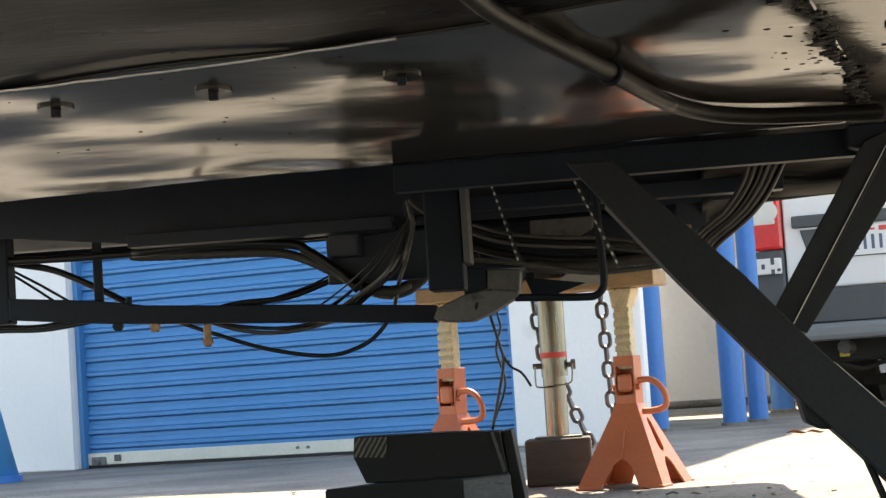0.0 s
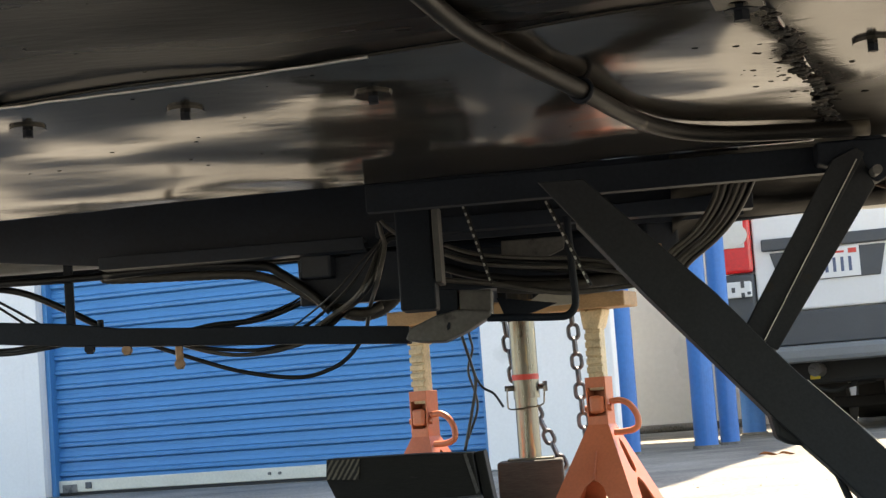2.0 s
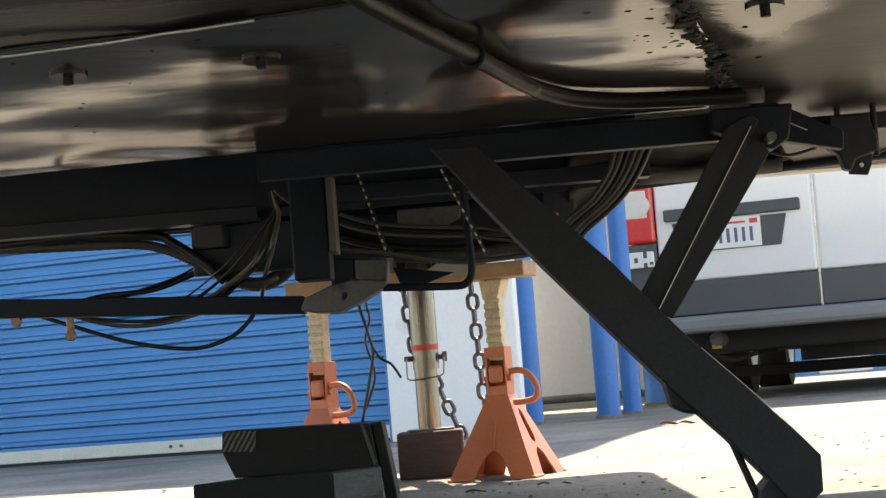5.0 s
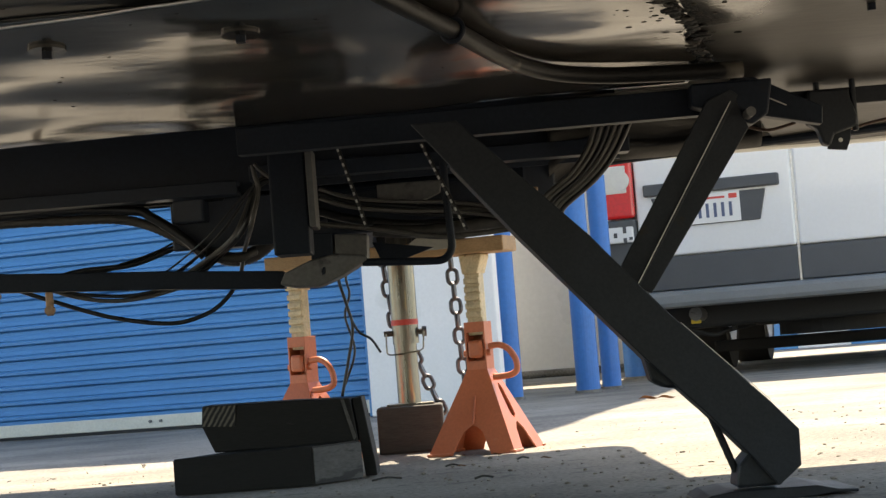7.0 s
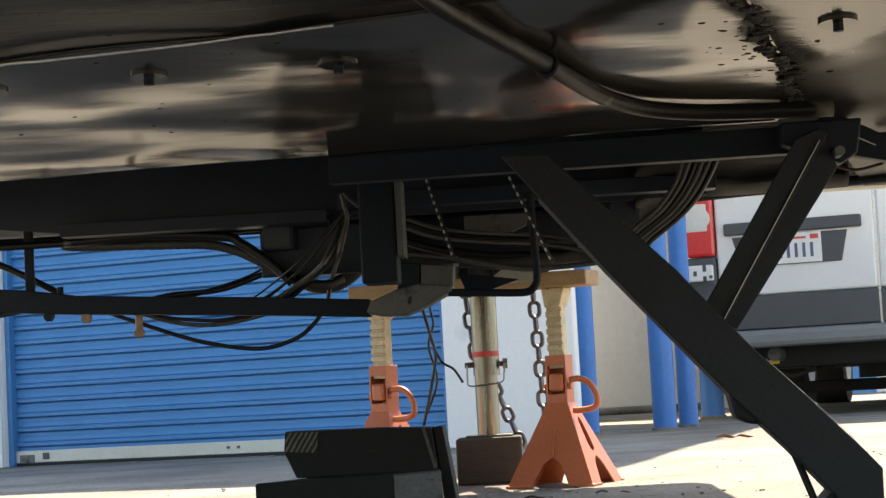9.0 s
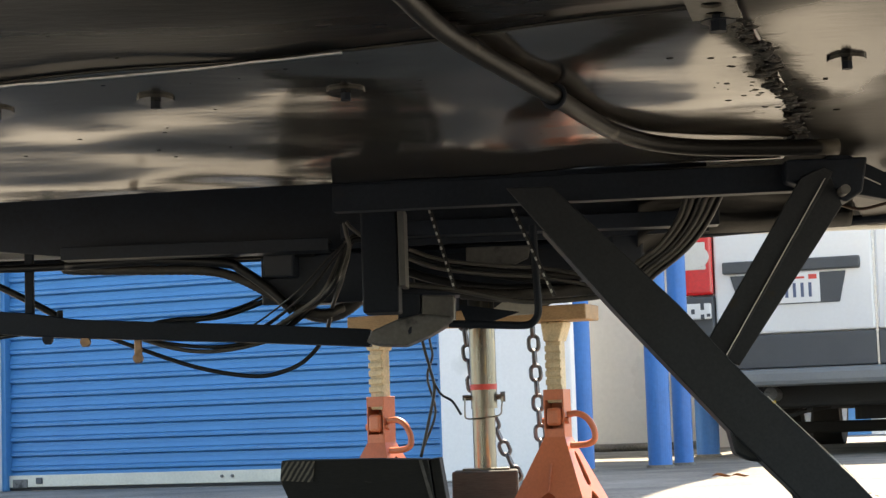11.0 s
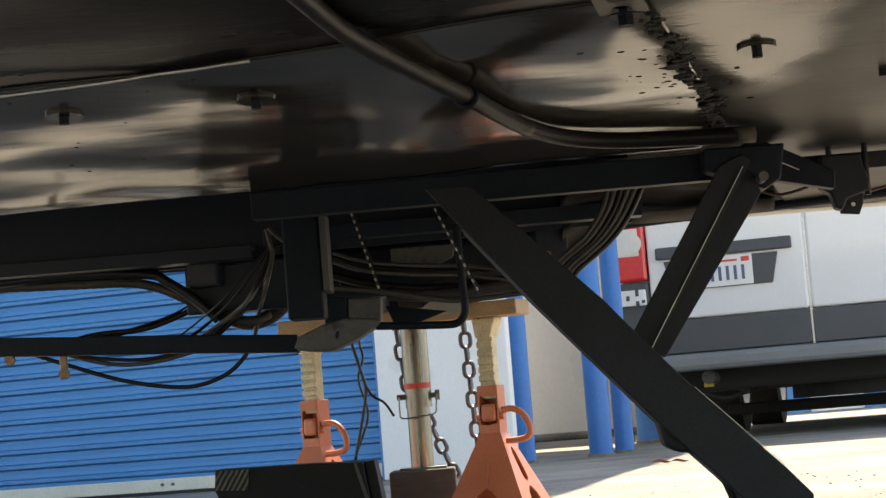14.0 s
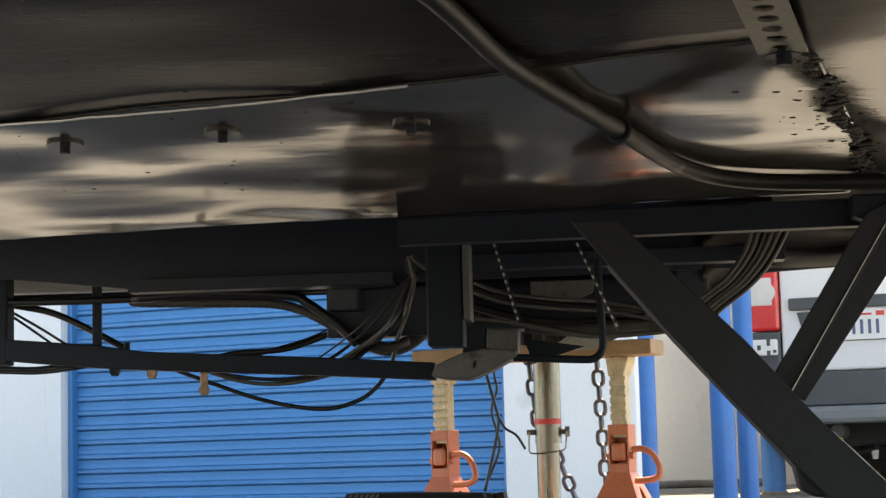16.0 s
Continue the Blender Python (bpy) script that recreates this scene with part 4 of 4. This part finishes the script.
# ---- stands ----
def jack_stand(x, y, turn):
    m = Matrix.Translation((x, y, 0)) @ Matrix.Rotation(turn, 4, "Z")
    st = thing("jack_stand", (x, y, 0), "orange steel ratchet jack stand holding the plank", "jack stand", "pair of jack stands")

    def sp(name, bm, mm, parent, label="", smooth=False):
        return part(name, turned(bm, m), mm, parent, label, smooth)

    # four legs of folded plate, widening to the ground
    T, B, ZT = 0.0218, 0.092, 0.167
    def face(z):
        return -T - (B - T) * (ZT - z) / ZT

    def half(slot):
        """One half of a tapered side: down to its foot, the arch, and half of the slot where the side has one."""
        p = [(-T, ZT), (-B, 0.0), (-B + 0.05, 0.0), (-0.02, 0.045), (-0.006, 0.056), (0.0, 0.058)]
        if slot:
            p += [(0.0, 0.066), (-0.011, 0.072), (-0.013, 0.085), (-0.010, 0.125), (-0.004, 0.136), (0.0, 0.138)]
        return [(x, face(z), z) for x, z in p + [(0.0, ZT)]]

    for k in range(4):
        bm = bmesh.new()
        rr = Matrix.Rotation(k * math.pi / 2, 4, "Z")
        v = [bm.verts.new(p) for p in half(k % 2 == 1)]
        bm.faces.new(v)
        w = [bm.verts.new((y, x, z)) for x, y, z in half(k % 2 == 0)]
        bm.faces.new(w[::-1])
        bmesh.ops.remove_doubles(bm, verts=bm.verts, dist=0.0003)
        bmesh.ops.solidify(bm, geom=bm.faces[:], thickness=0.004)
        turned(bm, rr)
        sp("leg", bm, ORANGE, st)
        bmf = box(-B - 0.002, -B + 0.05, -B - 0.002, -B + 0.012, 0, 0.006, 0.002)
        sp("foot", turned(bmf, rr), ORANGE, st)
    # hollow tower with a slot in the front
    tw = bmesh.new()
    t = 0.004
    box(-T, -T + t, -T, T, ZT - 0.004, 0.263, 0.001, tw)
    box(T - t, T, -T, T, ZT - 0.004, 0.263, 0.001, tw)
    box(-T + t, T - t, T - t, T, ZT - 0.004, 0.263, 0.0, tw)
    box(-T + t, T - t, -T, -T + t, 0.242, 0.263, 0.0, tw)
    box(-T + t, T - t, -T, -T + t, ZT - 0.004, 0.184, 0.0, tw)
    sp("tower", tw, ORANGE, st)
    sp("pawl", box(-0.015, 0.015, -T - 0.006, -0.005, 0.19, 0.226, 0.006), ORANGE, st, "orange pawl block in the slot")
    sp("pivot_pin", rod((-T - 0.006, -0.012, 0.2), (T + 0.008, -0.012, 0.2), 0.007, 14), ORANGE, st)
    sp("handle", tube([(T + 0.004, -0.012, 0.212), (T + 0.026, -0.012, 0.213), (T + 0.046, -0.014, 0.203), (T + 0.060, -0.016, 0.182), (T + 0.062, -0.018, 0.162), (T + 0.052, -0.02, 0.153), (T + 0.03, -0.02, 0.15), (T + 0.012, -0.02, 0.15)], 0.0065, 12), ORANGE, st, "bent orange release handle", smooth=True)
    # notched column with a flared saddle
    col = sp("column", box(-0.0165, 0.0165, -0.012, 0.014, 0.236, 0.395, 0.002), RACK, st, "tan notched ratchet column")
    for k in range(5):
        z = 0.272 + 0.017 * k
        sp("tooth", prism([(-0.0168, z), (0.0168, z), (0.0168, z + 0.012), (-0.0168, z + 0.012)], -0.0185, -0.0118, 0.0015), RACK, col)
    sp("saddle", prism([(-0.0165, 0.36), (0.0165, 0.36), (0.028, 0.395), (0.028, 0.4), (-0.021, 0.4), (-0.021, 0.395)], -0.024, 0.024, 0.003), RACK, st)
    sp("weld_seam", rod((0.0, face(0.06) - 0.001, 0.06), (0.0, face(0.115) - 0.001, 0.115), 0.0022, 8), ORANGE, st)
    return st


PR, PL = (0.030, 3.90), (-0.339, 4.03)
jack_stand(*PR, radians(-21))
jack_stand(*PL, radians(-29))

# plank over the stands
plank = thing("plank", (-0.14, 3.96, 0.4), "bare pine plank laid across both jack stands", "plank")
bm = box(-0.262, 0.262, -0.045, 0.045, 0.4005, 0.4315, 0.003)
part("board", turned(bm, Matrix.Translation((-0.14, 3.955, 0)) @ Matrix.Rotation(radians(-19), 4, "Z")), WOOD, plank)

# ---- tongue jack on its block ----
JX, JY = -0.124, 4.14
blk = thing("timber_block", (JX, JY, 0), "weathered square timber block under the tongue jack", "block")
part("block", box(JX - 0.072, JX + 0.068, JY - 0.07, JY + 0.07, 0.001, 0.100, 0.005), OLDW, blk)
jack = thing("tongue_jack", (JX, JY, 0.1), "zinc plated drop-leg tongue jack with red band", "jack")
part("outer_tube", rod((JX, JY, 0.232), (JX, JY, 0.62), 0.0285, 36), ZINC, jack, smooth=False)
part("inner_tube", rod((JX - 0.002, JY, 0.104), (JX - 0.002, JY, 0.25), 0.0245, 36), ZINC, jack)
part("foot_plate", box(JX - 0.05, JX + 0.05, JY - 0.05, JY + 0.05, 0.1005, 0.105, 0.001), ZINC, jack)
part("red_band", rod((JX, JY, 0.272), (JX, JY, 0.284), 0.029, 36), REDT, jack, "faded red tape band")
part("pull_pin", rod((JX - 0.046, JY - 0.005, 0.256), (JX + 0.044, JY - 0.005, 0.256), 0.006, 12), ZINC, jack)
part("pin_head", rod((JX + 0.036, JY - 0.005, 0.256), (JX + 0.046, JY - 0.005, 0.256), 0.011, 14), GREYST, jack)
part("wire_bail", tube([(JX - 0.04, JY - 0.032, 0.256), (JX - 0.041, JY - 0.034, 0.225), (JX - 0.036, JY - 0.036, 0.211), (JX, JY - 0.038, 0.212), (JX + 0.033, JY - 0.036, 0.217), (JX + 0.038, JY - 0.034, 0.235), (JX + 0.04, JY - 0.032, 0.256)], 0.0018, 8), ZINC, jack, "bent wire retaining bail")
part("crank_head", box(JX - 0.04, JX + 0.04, JY - 0.04, JY + 0.04, 0.62, 0.68, 0.01), ZINC, jack)


# ---- safety chains ----
def chain(p, q, n, name_label):
    p, q = Vector(p), Vector(q)
    ch = thing("safety_chain", p, name_label, "chain", "safety chains")
    d = (q - p) / n
    L, W, R = d.length * 0.5 + 0.0046, 0.0148, 0.0046
    up = d.normalized()
    for i in range(n):
        c = p + d * (i + 0.5)
        if i % 2 == 0:
            s = Vector((1, 0, 0)) - up * up.x
        else:
            s = Vector((0.12, 1, 0)) - up * Vector((0.12, 1, 0)).dot(up)
        s.normalize()
        pts = []
        for k in range(20):
            t = 2 * math.pi * k / 20
            h = math.sin(t)
            pts.append(c + s * (W - R) * math.cos(t) + up * ((L - W) * (1 if h > 0 else -1) * (abs(h) > 1e-6) + (W - R) * h))
        part("link", tube(pts, R, 8, steps=1, closed=True), CHAIN, ch, smooth=True)
    return ch


chain((-0.016, 4.0, 0.44), (-0.004, 4.0, 0.13), 10, "dark steel safety chain hanging from the draw bar")
chain((-0.166, 4.19, 0.44), (-0.148, 4.19, 0.27), 5, "dark steel safety chain hanging behind the jack tube")
chain((-0.112, 4.20, 0.215), (-0.056, 4.20, 0.075), 5, "dark steel chain end resting by the timber block")

# ---- painted timber blocks ----
def sawn(name, light, dark):
    """Saw-cut end grain: slanting growth rings, some of them broken."""
    m = mat(name, light, 0.8, 0, 0.3, 30, 0.4)
    nt = m.node_tree
    bsdf = nt.nodes["Principled BSDF"]
    src = bsdf.inputs["Base Color"].links[0].from_socket
    co = nt.nodes.new("ShaderNodeTexCoord")
    mp = nt.nodes.new("ShaderNodeMapping")
    mp.inputs["Rotation"].default_value = (0, radians(-32), 0)
    wv = nt.nodes.new("ShaderNodeTexWave")
    wv.inputs["Scale"].default_value, wv.inputs["Distortion"].default_value, wv.inputs["Detail Scale"].default_value = 38.0, 2.2, 1.4
    ramp = nt.nodes.new("ShaderNodeValToRGB")
    ramp.color_ramp.elements[0].position, ramp.color_ramp.elements[1].position = 0.45, 0.7
    blend = nt.nodes.new("ShaderNodeMix")
    blend.data_type = "RGBA"
    nt.links.new(co.outputs["Object"], mp.inputs[0])
    nt.links.new(mp.outputs[0], wv.inputs["Vector"])
    nt.links.new(wv.outputs["Fac"], ramp.inputs[0])
    nt.links.new(ramp.outputs[0], blend.inputs[0])
    blend.inputs[6].default_value = (*dark, 1)
    nt.links.new(src, blend.inputs[7])
    nt.links.new(blend.outputs[2], bsdf.inputs["Base Color"])
    return m


lowb = thing("timber_offcut", (-0.36, 3.28, 0), "black painted timber offcut lying on the concrete", "timber")
bm = bmesh.new()
pts = [(-0.503, 3.235), (-0.268, 3.225), (-0.190, 3.33), (-0.42, 3.40)]
z0, z1 = 0.001, 0.062
lo4 = [bm.verts.new((x, y, z0)) for x, y in pts]
hi4 = [bm.verts.new((x, y, z1 + (0.004 if i in (1, 2) else 0))) for i, (x, y) in enumerate(pts)]
bm.faces.new(lo4[::-1])
bm.faces.new(hi4)
for i in range(4):
    bm.faces.new((lo4[i], lo4[(i + 1) % 4], hi4[(i + 1) % 4], hi4[i]))
bmesh.ops.bevel(bm, geom=bm.edges[:], offset=0.002, segments=2, affect="EDGES")
part("board", bm, WOODP, lowb)
part("sawn_face", turned(box(0.003, 0.128, -0.0015, 0.0, 0.003, 0.063), Matrix.Translation((-0.268, 3.225, 0)) @ Matrix.Rotation(math.atan2(0.105, 0.078), 4, "Z")), mat("scuffed_grey_sawn", (0.06, 0.058, 0.054), 0.75, 0, 0.5, 18, 0.5, 90, (1, 1, 4), (0.012, 0.012, 0.011), 0.58, 12), lowb, "scuffed grey sawn end")
upb = thing("timber_block", (-0.33, 3.45, 0.066), "black painted timber block lying on another offcut", "timber")
part("block", prism([(-0.463, 0.145), (-0.466, 0.110), (-0.446, 0.063), (-0.196, 0.063), (-0.205, 0.139), (-0.30, 0.143)], 3.35, 3.47, 0.0025), WOODP, upb)
part("end_grain", prism([(-0.4615, 0.1435), (-0.4645, 0.110), (-0.408, 0.106), (-0.404, 0.1425)], 3.347, 3.3495, 0.0), sawn("sawn_end_grain", (0.13, 0.115, 0.09), (0.015, 0.014, 0.013)), upb, "sawn end with diagonal grain")
# Light on the block's right end, put in as a lighter grey strip.
part("lit_corner", prism([(-0.222, 0.1385), (-0.2165, 0.139), (-0.1985, 0.072), (-0.2035, 0.066)], 3.3478, 3.3492), mat("lit_corner_grey", (0.07, 0.067, 0.062), 0.75, 0, 0.5, 40, 0.4, 120), upb, "lighter grey strip painted as the lit corner")
upc = thing("timber_wedge", (-0.18, 3.45, 0.0), "black painted timber wedge leaning on the stack", "timber")
part("wedge", prism([(-0.2035, 0.139), (-0.186, 0.141), (-0.169, 0.022), (-0.168, 0.002), (-0.188, 0.002), (-0.194, 0.062)], 3.36, 3.48, 0.002), WOODP, upc)

# ---- grit, twigs and leaves on the concrete ----
bm = bmesh.new()
rng = random.Random(9)
for i in range(2200):
    y = 2.2 + 2.6 * rng.random() ** 1.4
    x = rng.uniform(-0.36, 0.30) * y
    s = 0.0007 + 0.0036 * rng.random() ** 5
    bmesh.ops.create_icosphere(bm, subdivisions=1, radius=1, matrix=Matrix.Translation((x, y, 0.001)) @ Matrix.Rotation(rng.uniform(0, 3), 4, "Z") @ Matrix.Diagonal((s * 1.6, s, s * 0.8, 1)))
grit = part("grit", bm, GRAVEL)
tagged(grit, "scattered grit on the concrete", "grit", kind="stuff")
for x, y, l, a in ((-0.17, 3.2, 0.05, 0.2), (-0.05, 3.45, 0.03, -0.5), (0.08, 3.5, 0.025, 0.6), (0.0, 3.05, 0.03, 0.1)):
    tw = part("twig", tube([(x, y, 0.003), (x + l * 0.5 * math.cos(a), y + l * math.sin(a) * 0.5, 0.006), (x + l * math.cos(a), y + l * math.sin(a), 0.003)], 0.0018, 6), OLDW)
    tagged(tw, "short dry twig lying on the concrete", "twig", "litter on the concrete")
for x, y, s in ((0.60, 6.45, 0.04), (0.655, 6.4, 0.035), (0.13, 3.45, 0.012), (0.045, 3.7, 0.012), (-0.02, 3.4, 0.010)):
    bm = bmesh.new()
    c = [bm.verts.new((x + s * (-0.9 + 1.8 * k / 8), y + o * s * 0.35 * math.sin(math.pi * k / 8), 0.004 + 0.25 * s * abs(o) * math.sin(math.pi * k / 8) + 0.08 * s * math.sin(0.8 * k))) for k in range(9) for o in (-1, 0, 1)]
    for k in range(8):
        for o in (0, 1):
            bm.faces.new((c[3 * k + o], c[3 * k + o + 1], c[3 * k + o + 4], c[3 * k + o + 3]))
    bmesh.ops.solidify(bm, geom=bm.faces[:], thickness=0.001)
    lf = part("leaf", bm, LEAF)
    tagged(lf, "curled dry brown leaf on the concrete", "leaf", "litter on the concrete")
